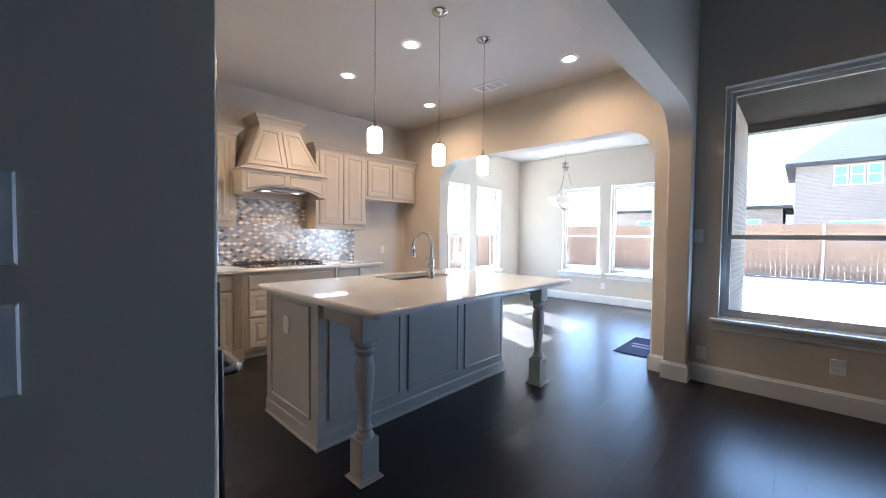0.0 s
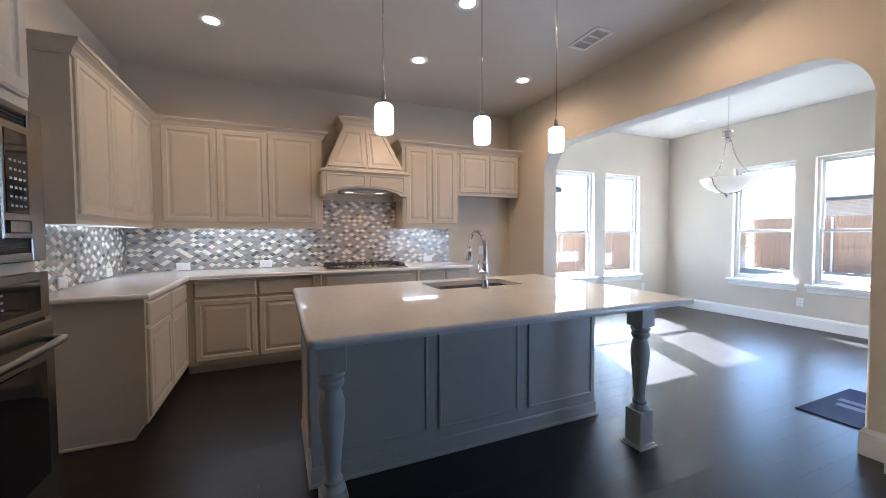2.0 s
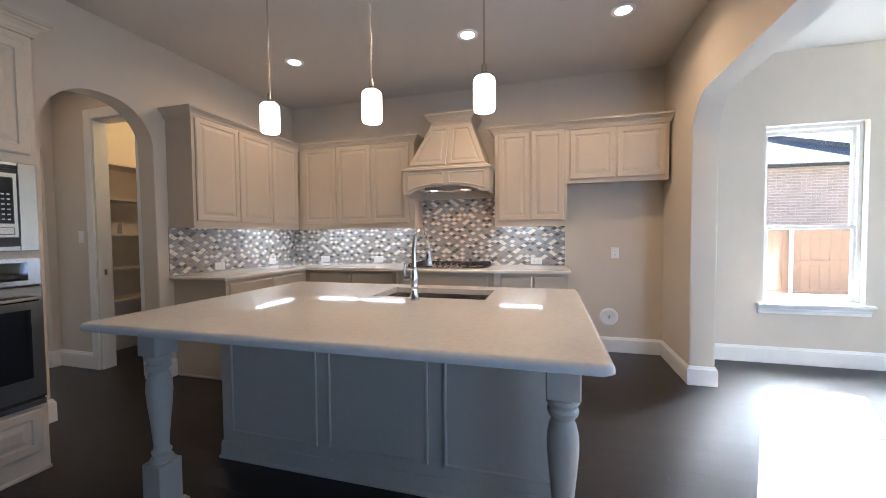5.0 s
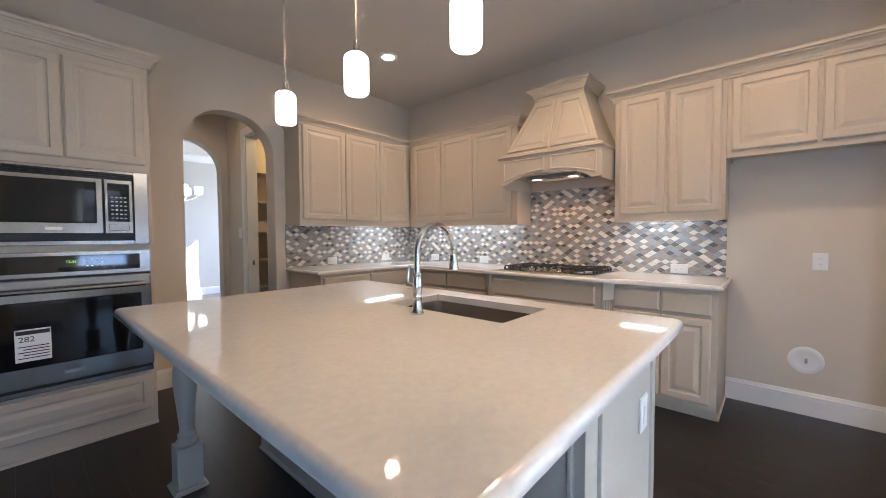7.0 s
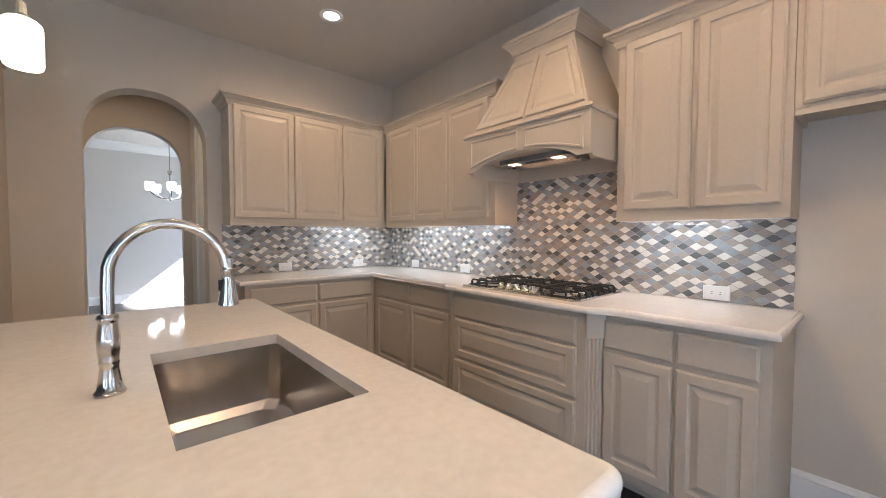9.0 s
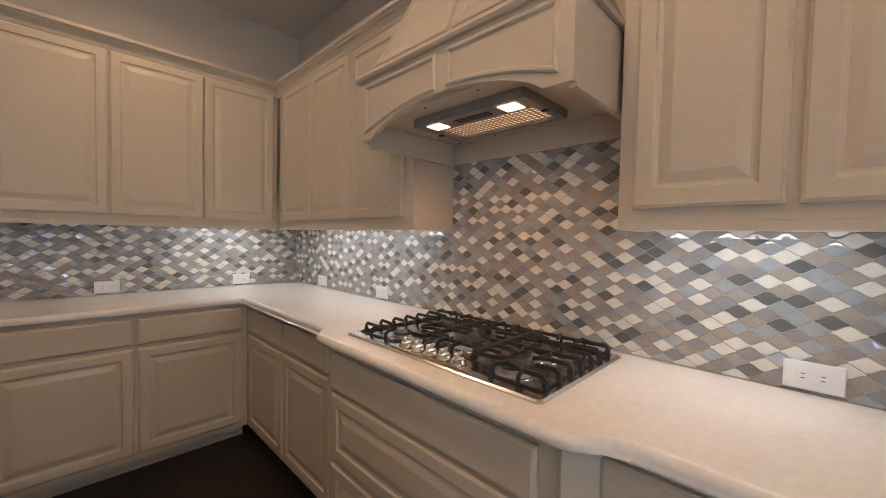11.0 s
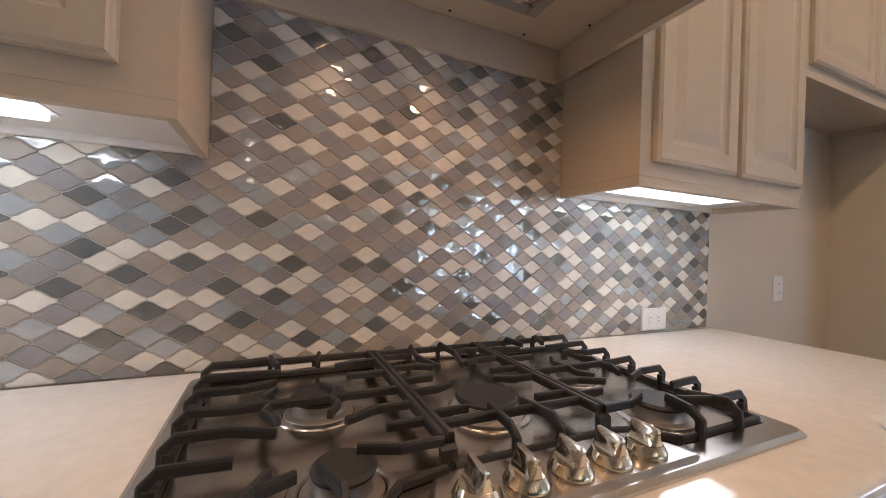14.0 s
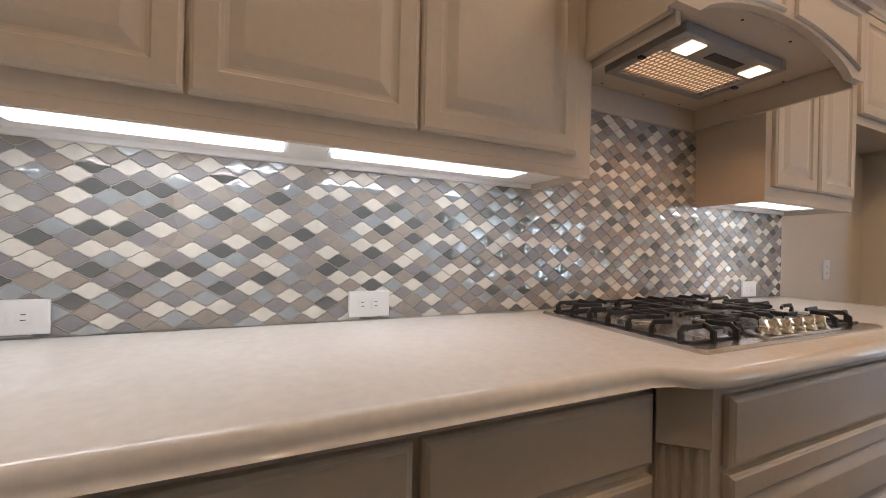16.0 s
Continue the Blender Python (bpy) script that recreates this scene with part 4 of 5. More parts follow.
# added lamp facing up, there only to brighten the filter backing
lamp("hood_lamp", "AREA", look((-4.505, 1.87, 1.7955), (-4.505, 1.8701, 3.0)) @ pose(0, 0, 0, 0, 0, 0), 0.045, HALOGEN, 0.15, 0.42)

# ---- cooktop ----
KX0, KX1, KY0, KY1 = -4.683, -4.128, 1.422, 2.320
cook = thing("gas_cooktop", "stainless steel five burner gas cooktop with black cast iron grates", "cooktop", (-4.40, 1.87, TOP))
z = TOP


def rect(x0, x1, y0, y1, zz, r=0.012):
    return [(x0 + r, y0, zz), (x1 - r, y0, zz), (x1, y0 + r, zz), (x1, y1 - r, zz), (x1 - r, y1, zz), (x0 + r, y1, zz), (x0, y1 - r, zz), (x0, y0 + r, zz)]


bm = loops_mesh([rect(KX0, KX1, KY0, KY1, z + 0.0005), rect(KX0, KX1, KY0, KY1, z + 0.005), rect(KX0 + 0.006, KX1 - 0.006, KY0 + 0.006, KY1 - 0.006, z + 0.010),
                 rect(KX0 + 0.022, KX1 - 0.042, KY0 + 0.022, KY1 - 0.022, z + 0.010), rect(KX0 + 0.028, KX1 - 0.048, KY0 + 0.028, KY1 - 0.028, z + 0.004)])
part("pan", bm, BRUSHED, cook, "brushed stainless pan")
# same steel as the pan; the hood's brown reflection is put into its colour
part("spill_tray", box(KX0 + 0.0285, KX1 - 0.0485, KY0 + 0.0285, KY1 - 0.0285, z + 0.0012, z + 0.0046, 0.001), material("reflection_toned_tray", (0.50, 0.46, 0.42), 0.22, 1.0, var=0.1, grain=80, bump=0.0), cook, "steel spill tray toned with the hood's warm reflection")
# raised knob island
ring = lambda s, zz: [(-4.142 - 0.0, 1.70 - s, zz), (-4.142, 2.065 + s, zz), (-4.165, 2.06 + s, zz), (-4.215 - s, 2.035, zz), (-4.222 - s, 2.01, zz), (-4.222 - s, 1.755, zz), (-4.215 - s, 1.73, zz), (-4.165, 1.705 - s, zz)]
part("knob_panel", loops_mesh([ring(0.012, z + 0.0045), ring(0.004, z + 0.014), ring(0.0, z + 0.016)]), BRUSHED, cook)
KNOB = material("warm_polished_metal", (0.68, 0.61, 0.50), 0.13, 1.0, var=0.05, bump=0.0)
for i in range(5):
    y = 1.757 + 0.0622 * i
    kz = z + 0.0162
    k = part("knob", lathe([(0.0265, 0), (0.027, 0.003), (0.0255, 0.006), (0.0215, 0.013), (0.0205, 0.0145), (0.004, 0.0148)], 28, (-4.172, y, kz)), KNOB, cook, "polished metal knob", smooth=True)
    gp = [(-0.0195, 0.006), (-0.016, 0.011), (0.016, 0.011), (0.0195, 0.006)]
    gp = gp + [(a, -b) for a, b in gp[::-1]]
    part("grip", loops_mesh([[(-4.172 + a, y + b, kz + 0.0145) for a, b in gp], [(-4.172 + a * 1.02, y + b * 0.5, kz + 0.024) for a, b in gp], [(-4.172 + a * 1.02, y + b * 0.36, kz + 0.033) for a, b in gp], [(-4.172 + a * 0.94, y + b * 0.2, kz + 0.036) for a, b in gp]]), KNOB, k, smooth=True)
BURNERSTEEL = material("burner_base", (0.42, 0.40, 0.38), 0.35, 0.9, var=0.1)
BURN = [(-4.372, 1.886, 0.052), (-4.259, 2.150, 0.044), (-4.452, 2.146, 0.036), (-4.250, 1.635, 0.036), (-4.462, 1.632, 0.044)]
for x, y, r in BURN:
    part("burner_ring", lathe([(r + 0.024, 0.0044), (r + 0.022, 0.0066), (r + 0.013, 0.0078), (r + 0.011, 0.0046)], 32, (x, y, z)), BRUSHED, cook, "raised steel ring", smooth=True)
    b = part("burner", lathe([(r + 0.010, 0.0042), (r + 0.008, 0.007), (r - 0.002, 0.009), (r - 0.004, 0.012), (r - 0.004, 0.024), (0.01, 0.024)], 28, (x, y, z)), BURNERSTEEL, cook, smooth=True)
    part("burner_cap", lathe([(r - 0.006, 0.0242), (r - 0.001, 0.026), (r, 0.030), (r - 0.004, 0.034), (0.004, 0.035)], 28, (x, y, z)), IRON, b, "matt black enamel cap", smooth=True)


def rail(bm, points, w=0.0085, h=0.0115):
    """A cast bar along points at its lower middle: flat-sided, with a rounded top."""
    pts = [Vector(p) for p in points]
    flat = Vector((pts[-1].x - pts[0].x, pts[-1].y - pts[0].y, 0)).normalized()
    rings = []
    for i, p in enumerate(pts):
        d = (pts[min(i + 1, len(pts) - 1)] - pts[max(i - 1, 0)]).normalized()
        level = Vector((d.x, d.y, 0))
        level = level.normalized() if level.length > 0.2 else flat
        side = Vector((-level.y, level.x, 0))
        up = d.cross(side)
        up = up if up.dot(Vector((0, 0, 1)) - flat * 0.5) > 0 else -up
        rings.append([p + side * a * w + up * b * h for a, b in ((-0.5, 0), (0.5, 0), (0.46, 0.75), (0.28, 1), (-0.28, 1), (-0.46, 0.75))])
    return join(bm, loops_mesh(rings))


zl, zh = z + 0.006, z + 0.034
fx0, fx1 = KX0 + 0.034, KX1 - 0.054
along = lambda k: fx0 + (fx1 - fx0) * k
# side grates: fingers stand up from the outer edge, reach in and bend: (place from the back, reach, bend)
OUTER = [(0.04, 0.095, -0.018), (0.19, 0.120, 0.0), (0.34, 0.112, -0.022), (0.49, None, 0.0), (0.64, 0.112, 0.020), (0.79, 0.070, 0.0), (0.95, 0.128, -0.026)]
INNER = [(0.14, 0.080, 0.012), (0.30, 0.070, 0.0), (0.62, 0.100, 0.022), (0.74, 0.055, 0.0), (0.86, 0.100, -0.018)]
for ye, yi in ((KY0 + 0.034, 1.752), (KY1 - 0.034, 2.016)):
    s_ = 1 if yi > ye else -1
    bm = bmesh.new()
    rail(bm, [(fx0, ye, zl), (fx1, ye, zl)], 0.009, 0.009)
    rail(bm, [(fx0, ye, zl), (fx0, yi, zl)], 0.009, 0.009)
    rail(bm, [(fx1, ye, zl), (fx1, ye + s_ * 0.19, zl), (fx1 - 0.045, ye + s_ * 0.235, zl), (fx1 - 0.055, yi, zl)], 0.009, 0.010)
    rail(bm, [(fx0 + 0.004, yi, zl), (fx0 + 0.004, yi, zh - 0.004), (fx0 + 0.012, yi, zh), (fx1 - 0.066, yi, zh), (fx1 - 0.058, yi, zh - 0.004), (fx1 - 0.055, yi, zl)], 0.011, 0.013)
    rail(bm, [(fx0, ye + s_ * 0.05, zh - 0.004), (fx0, yi, zh - 0.004)], 0.008, 0.012)
    for k, reach, bend in OUTER:
        x = along(k)
        up = [(x, ye, zl), (x, ye + s_ * 0.001, zh - 0.003), (x, ye + s_ * 0.007, zh + 0.004)]
        if reach is None:
            rail(bm, up + [(x, ye + s_ * 0.05, zh + 0.001), (x, yi, zh)], 0.0085, 0.012)
        else:
            rail(bm, up + [(x, ye + s_ * reach * 0.55, zh + 0.003), (x + bend, ye + s_ * reach, zh + 0.001)], 0.0085, 0.012)
        box(x - 0.0055, x + 0.0055, ye - 0.007, ye + 0.007, z + 0.0044, zh - 0.004, 0.002, bm=bm)
    for k, reach, bend in INNER:
        x = along(k)
        rail(bm, [(x, yi, zh), (x, yi - s_ * reach * 0.55, zh), (x + bend, yi - s_ * reach, zh)], 0.008, 0.0115)
    # fingers from the crossbar to either burner
    xm, ym = along(0.49), (ye + yi) / 2
    for dx, dy in ((-0.062, 0.032), (-0.062, -0.036), (0.058, 0.030), (0.058, -0.034)):
        rail(bm, [(xm, ym + dy * 1.3, zh), (xm + dx * 0.45, ym + dy * 1.55, zh + 0.001), (xm + dx, ym + dy, zh)], 0.008, 0.0115)
    for dy in (-0.045, 0.045):
        rail(bm, [(fx0, ym + dy, zl), (fx0 + 0.001, ym + dy, zh), (fx0 + 0.008, ym + dy, zh + 0.006), (fx0 + 0.055, ym + dy * 0.7, zh + 0.002)], 0.0085, 0.012)
        rail(bm, [(fx1, ym - s_ * 0.025 + dy, zl), (fx1 - 0.001, ym - s_ * 0.025 + dy, zh - 0.002), (fx1 - 0.010, ym - s_ * 0.025 + dy, zh + 0.004), (fx1 - 0.058, ym - s_ * 0.02 + dy * 0.55, zh + 0.002)], 0.0095, 0.013)
    part("grate", bm, IRON, cook, "black cast iron grate")
bm = bmesh.new()
y0, y1, xf = 1.763, 2.005, -4.236
for y in (y0, y1):
    rail(bm, [(fx0 + 0.004, y, zl), (fx0 + 0.004, y, zh - 0.004), (fx0 + 0.012, y, zh), (xf - 0.012, y, zh), (xf - 0.004, y, zh - 0.004), (xf, y, zl)], 0.011, 0.013)
rail(bm, [(fx0, y0, zh - 0.006), (fx0, y1, zh - 0.006)], 0.009, 0.013)
rail(bm, [(xf, y0, zl), (xf, y1, zl)], 0.009, 0.010)
rail(bm, [(xf - 0.05, y0, zh), (xf - 0.05, y1, zh)], 0.009, 0.012)
ym = (y0 + y1) / 2
for k, reach, bend in ((0.12, 0.070, 0.010), (0.30, 0.085, 0.016), (0.47, 0.060, 0.0), (0.60, 0.078, -0.016), (0.80, 0.060, 0.0)):
    x = fx0 + (xf - fx0) * k
    for y, d in ((y0, 1), (y1, -1)):
        rail(bm, [(x, y, zh), (x, y + d * reach * 0.6, zh), (x + bend, y + d * reach, zh)], 0.008, 0.0115)
for dy in (-0.036, 0.036):
    rail(bm, [(fx0, ym + dy, zl), (fx0 + 0.001, ym + dy, zh), (fx0 + 0.008, ym + dy, zh + 0.006), (fx0 + 0.075, ym + dy * 1.25, zh + 0.002), (fx0 + 0.145, ym + dy * 0.7, zh)], 0.0085, 0.012)
    rail(bm, [(xf, ym + dy, zl), (xf - 0.001, ym + dy, zh - 0.002), (xf - 0.010, ym + dy, zh + 0.003), (xf - 0.075, ym + dy * 0.8, zh + 0.001)], 0.009, 0.0125)
part("grate", bm, IRON, cook, "black cast iron grate")

# ---- ovens ----
FY = OY + 0.020
oven = thing("wall_oven", "stainless steel built-in wall oven with dark glass door", "oven", (-1.325, OY, 0.38))
ox0, ox1 = -1.705, -0.945
part("casing", box(ox0 + 0.003, ox1 - 0.003, OY + 0.0005, FY + 0.011, 0.387, 1.190, 0.002), BLACK, oven, "black enamelled casing")
part("control_panel", box(ox0, ox1, FY + 0.0112, FY + 0.022, 1.045, 1.192, 0.004, 2), STEEL, oven)
part("display", box(ox0 + 0.055, ox1 - 0.055, FY + 0.0222, FY + 0.0245, 1.072, 1.168, 0.001), BLACKGLASS, oven, "black glass control display")
DIGIT = glow("clock_digits", (0.45, 1.0, 0.15), 0.12, (0.1, 0.2, 0.05))
KEY = material("grey_print", (0.35, 0.36, 0.38), 0.5, bump=0)
for k in range(4):
    for j in range(3):
        part("key_mark", box(-1.47 + k * 0.022, -1.46 + k * 0.022, FY + 0.0247, FY + 0.0253, 1.10 + j * 0.02, 1.106 + j * 0.02), KEY, oven)


def lettering(name, body, size, m, mat, parent):
    cu = bpy.data.curves.new(name, "FONT")
    cu.body, cu.size, cu.extrude, cu.align_x = body, size, 0.0003, "CENTER"
    tmp = new("tmp_text", cu)
    me = bpy.data.meshes.new_from_object(tmp.evaluated_get(bpy.context.evaluated_depsgraph_get()))
    bpy.data.objects.remove(tmp)
    me.transform(m)
    me.materials.append(mat)
    return part(name, me, mat, parent)


def upright(x, y, zz, n):
    m = {"+y": ((-1, 0, 0), (0, 0, 1)), "+x": ((0, 1, 0), (0, 0, 1))}[n]
    nn = {"+y": (0, 1, 0), "+x": (1, 0, 0)}[n]
    return Matrix(((m[0][0], 0, nn[0], x), (m[0][1], 0, nn[1], y), (0, 1, nn[2], zz), (0, 0, 0, 1)))


lettering("clock", "12:31", 0.022, upright(-1.33, FY + 0.0248, 1.125, "+y"), DIGIT, oven)
bm = panel_front(-ox1, -ox0, 0.43, 1.037, [(0, 0.0112), (0, 0.024), (0.006, 0.030), (0.012, 0.030)])
bm.transform(facing((0, FY, 0), "+y"))
door = part("oven_door", bm, STEEL, oven)
bm = panel_front(-ox1 + 0.06, -ox0 - 0.055, 0.545, 0.915, [(0, 0.0302), (0.003, 0.033), (0.006, 0.0335)])
bm.transform(facing((0, FY, 0), "+y"))
part("door_glass", bm, BLACKGLASS, door, "black mirror-dark oven glass")
hp = [(ox0 + 0.03, FY + 0.03, 0.975), (ox0 + 0.032, FY + 0.06, 0.975)] + [(ox0 + 0.05 + (ox1 - ox0 - 0.10) * k / 14, FY + 0.072 + 0.014 * math.sin(math.pi * k / 14), 0.975) for k in range(15)] + [(ox1 - 0.032, FY + 0.06, 0.975), (ox1 - 0.03, FY + 0.03, 0.975)]
part("handle", tube(hp, [0.010, 0.010] + [0.013] * 15 + [0.010, 0.010], 12), STEEL, door, "curved steel bar handle", smooth=True)
part("badge", box(-1.37, -1.28, FY + 0.0305, FY + 0.0325, 0.472, 0.500, 0.001), CHROME, door)
part("badge_field", box(-1.362, -1.288, FY + 0.0327, FY + 0.0332, 0.478, 0.494), DARKSTEEL, door)
part("bottom_trim", box(ox0, ox1, FY + 0.0112, FY + 0.018, 0.385, 0.418, 0.003), STEEL, oven)
tag = part("energy_label", box(-1.235, -1.095, FY + 0.0337, FY + 0.0344, 0.585, 0.765), material("paper", (0.85, 0.85, 0.83), 0.6, var=0.02), door, "white printed energy label")
INK = material("black_ink", (0.02, 0.02, 0.02), 0.6, bump=0)
part("print_bar", box(-1.230, -1.100, FY + 0.0346, FY + 0.0349, 0.735, 0.757), INK, tag)
lettering("label_number", "282", 0.042, upright(-1.14, FY + 0.0346, 0.695, "+y"), INK, tag)
for k in range(5):
    part("print_bar", box(-1.226, -1.106 - 0.02 * (k % 2), FY + 0.0346, FY + 0.0349, 0.602 + k * 0.016, 0.607 + k * 0.016), INK, tag)

mw = thing("microwave_oven", "stainless steel built-in microwave with vented trim kit", "microwave", (-1.325, OY, 1.225))
bm = bmesh.new()
mz0, mz1 = 1.228, 1.692
for b in ((ox0, ox0 + 0.075, mz0, mz1), (ox1 - 0.075, ox1, mz0, mz1), (ox0 + 0.075, ox1 - 0.075, mz0, mz0 + 0.028), (ox0 + 0.075, ox1 - 0.075, mz1 - 0.02, mz1)):
    box(b[0], b[1], FY + 0.0112, FY + 0.02, b[2], b[3], 0.003, bm=bm)
part("trim_kit", bm, STEEL, mw)
part("casing", box(ox0 + 0.003, ox1 - 0.003, OY + 0.0005, FY + 0.003, mz0 + 0.002, mz1 - 0.002, 0.002), BLACK, mw, "black casing")
for za, zb2 in ((1.256, 1.292), (1.640, 1.672)):
    part("vent_backing", box(ox0 + 0.075, ox1 - 0.075, FY + 0.0032, FY + 0.0042, za, zb2), BLACK, mw)
    for k in range(3):
        zz = za + 0.004 + k * 0.0115
        part("vent_slat", box(ox0 + 0.076, ox1 - 0.076, FY + 0.0044, FY + 0.014, zz, zz + 0.006, 0.001), BLACK, mw)
bm = panel_front(-ox1 + 0.082, 1.48, 1.297, 1.635, [(0, 0.0032), (0, 0.022), (0.004, 0.026), (0.01, 0.026)])
bm.transform(facing((0, FY, 0), "+y"))
mdoor = part("microwave_door", bm, STEEL, mw)
bm = panel_front(-ox1 + 0.115, 1.45, 1.36, 1.61, [(0, 0.0262), (0.003, 0.028), (0.006, 0.0285)])
bm.transform(facing((0, FY, 0), "+y"))
part("door_glass", bm, BLACKGLASS, mdoor, "black microwave window")
part("badge", box(-1.30, -1.23, FY + 0.0262, FY + 0.028, 1.316, 1.338, 0.001), CHROME, mdoor)
bm = panel_front(1.486, 1.624, 1.297, 1.635, [(0, 0.0032), (0, 0.022), (0.004, 0.026), (0.01, 0.026)])
bm.transform(facing((0, FY, 0), "+y"))
mp = part("control_panel", bm, STEEL, mw)
part("keypad", box(-1.606, -1.502, FY + 0.0262, FY + 0.0275, 1.372, 1.61, 0.001), BLACKGLASS, mp)
for j in range(6):
    for k in range(4):
        part("key", box(-1.592 + k * 0.021, -1.580 + k * 0.021, FY + 0.0277, FY + 0.0282, 1.39 + j * 0.026, 1.397 + j * 0.026), KEY, mp)
part("open_button", box(-1.604, -1.504, FY + 0.0262, FY + 0.031, 1.314, 1.352, 0.006, 3), STEEL, mp)

# ---- sink and faucet ----
x0, x1, y0, y1 = SINK
sink = thing("undermount_sink", "deep stainless steel undermount sink in the island", "sink", ((x0 + x1) / 2, (y0 + y1) / 2, TOP - SLABT))
e = 0.006
bm = loops_mesh([rect(x0 - 0.018, x1 + 0.018, y0 - 0.018, y1 + 0.018, TOP - SLABT - 0.0005, 0.03), rect(x0 - e, x1 + e, y0 - e, y1 + e, TOP - SLABT - 0.0005, 0.03), rect(x0, x1, y0, y1, TOP - 0.23, 0.03), rect(x0 + 0.03, x1 - 0.03, y0 + 0.03, y1 - 0.03, TOP - 0.25, 0.03)], cap=False)
bm.faces.new([bm.verts.new(p) for p in rect(x0 + 0.03, x1 - 0.03, y0 + 0.03, y1 - 0.03, TOP - 0.25, 0.03)])
bmesh.ops.remove_doubles(bm, verts=bm.verts, dist=1e-5)
part("basin", bm, BRUSHED, sink)
part("drain", lathe([(0.045, 0.0), (0.044, 0.003), (0.03, 0.002), (0.004, 0.001)], 24, ((x0 + x1) / 2, (y0 + y1) / 2, TOP - 0.249)), CHROME, sink, smooth=True)
fx, fy = -2.252, 2.236
fau = thing("kitchen_faucet", "brushed nickel gooseneck pull-down faucet on the island", "faucet", (fx, fy, TOP))
part("body", lathe([(0.029, 0.0005), (0.029, 0.006), (0.024, 0.012), (0.021, 0.03), (0.0175, 0.06), (0.018, 0.068), (0.0195, 0.072), (0.018, 0.078), (0.021, 0.10), (0.0215, 0.13), (0.018, 0.16), (0.019, 0.166), (0.0205, 0.172), (0.019, 0.178), (0.014, 0.182)], 26, (fx, fy, TOP)), CHROME, fau, smooth=True)
pts = [(fx, fy, TOP + 0.18), (fx, fy, TOP + 0.24)]
for k in range(1, 16):
    a = math.pi * 0.96 * k / 15
    pts.append((fx - 0.118 + 0.118 * math.cos(a), fy + 0.004 * k / 15, TOP + 0.262 + 0.125 * math.sin(a)))
part("spout", tube(pts, 0.0125, 14), CHROME, fau, smooth=True)
tx = pts[-1][0]
head = part("spray_head", lathe([(0.024, -0.128), (0.024, -0.122), (0.019, -0.09), (0.015, -0.06), (0.0145, -0.045), (0.017, -0.041), (0.017, -0.034), (0.013, -0.030), (0.0125, -0.005)], 22, (tx - 0.004, pts[-1][1], pts[-1][2] + 0.025)), CHROME, fau, smooth=True)
part("button", box(tx + 0.012, tx + 0.018, pts[-1][1] - 0.006, pts[-1][1] + 0.006, pts[-1][2] - 0.065, pts[-1][2] - 0.035, 0.002), BLACK, head)
part("valve", tube([(fx, fy - 0.012, TOP + 0.118), (fx, fy - 0.058, TOP + 0.118)], [0.013, 0.014], 16), CHROME, fau, smooth=True)
part("lever", tube([(fx, fy - 0.05, TOP + 0.118), (fx, fy - 0.056, TOP + 0.15), (fx, fy - 0.052, TOP + 0.19), (fx, fy - 0.05, TOP + 0.205)], [0.006, 0.006, 0.0085, 0.004], 10), CHROME, fau, smooth=True)

# ---- outlets and switches ----


def plate(name, label, category, n, org, wide, high, kind, group="wall outlets"):
    """A wall plate whose centre is org; kind: duplex (lying or upright), switch, blank."""
    m = facing(org, n)
    t = thing(name, label, category, org, group)
    bm = loops_mesh([[(sx * (wide / 2 - i), sy * (high / 2 - i), d) for sx, sy in ((-1, -1), (1, -1), (1, 1), (-1, 1))] for i, d in ((0, 0), (0, 0.004), (0.003, 0.007))])
    bm.transform(m)
    p = part("plate", bm, PLASTIC, t)
    if kind == "duplex":
        lying = wide > high
        for s in (-1, 1):
            u, v = (s * 0.02, 0) if lying else (0, s * 0.02)
            bm = box(u - 0.014, u + 0.014, v - 0.014, v + 0.014, 0.0072, 0.0085, 0.0006)
            bm.transform(m)
            r = part("receptacle", bm, PLASTIC, p)
            for k in (-1, 1):
                bm = box(u - 0.005, u + 0.004, v + k * 0.006 - 0.001, v + k * 0.006 + 0.001, 0.0087, 0.0089) if lying else box(u + k * 0.006 - 0.001, u + k * 0.006 + 0.001, v - 0.004, v + 0.005, 0.0087, 0.0089)
                bm.transform(m)
                part("slot", bm, BLACK, t)
    elif kind == "switch":
        bm = loops_mesh([[(-0.016, -0.033, 0.0072), (0.016, -0.033, 0.0072), (0.016, 0.033, 0.0072), (-0.016, 0.033, 0.0072)], [(-0.016, -0.033, 0.009), (0.016, -0.033, 0.009), (0.016, 0.033, 0.012), (-0.016, 0.033, 0.012)]])
        bm.transform(m)
        part("rocker", bm, PLASTIC, t)
    return t


XT = XW + 0.013
for y in (2.795, 0.827, 0.045):
    plate("wall_outlet", "white horizontal duplex outlet in the tile backsplash", "outlet", "+x", (XT, y, 0.988), 0.124, 0.078, "duplex")
for x in (-4.30, -3.51):
    plate("wall_outlet", "white horizontal duplex outlet in the tile backsplash", "outlet", "+y", (x, YS + 0.013, 0.988), 0.124, 0.078, "duplex")
plate("wall_outlet", "white upright outlet in the refrigerator space", "outlet", "+x", (XW, 3.622, 1.083), 0.078, 0.118, "duplex")
plate("wall_outlet", "white outlet low on the nook wall", "outlet", "+x", (XW, 4.49, 0.36), 0.075, 0.118, "duplex")
plate("wall_outlet", "white outlet low on the nook wall", "outlet", "+x", (XW, 6.93, 0.36), 0.075, 0.118, "duplex")
plate("wall_outlet", "white outlet low on the nook window wall", "outlet", "-y", (-2.81, YNOOK, 0.345), 0.075, 0.118, "duplex")
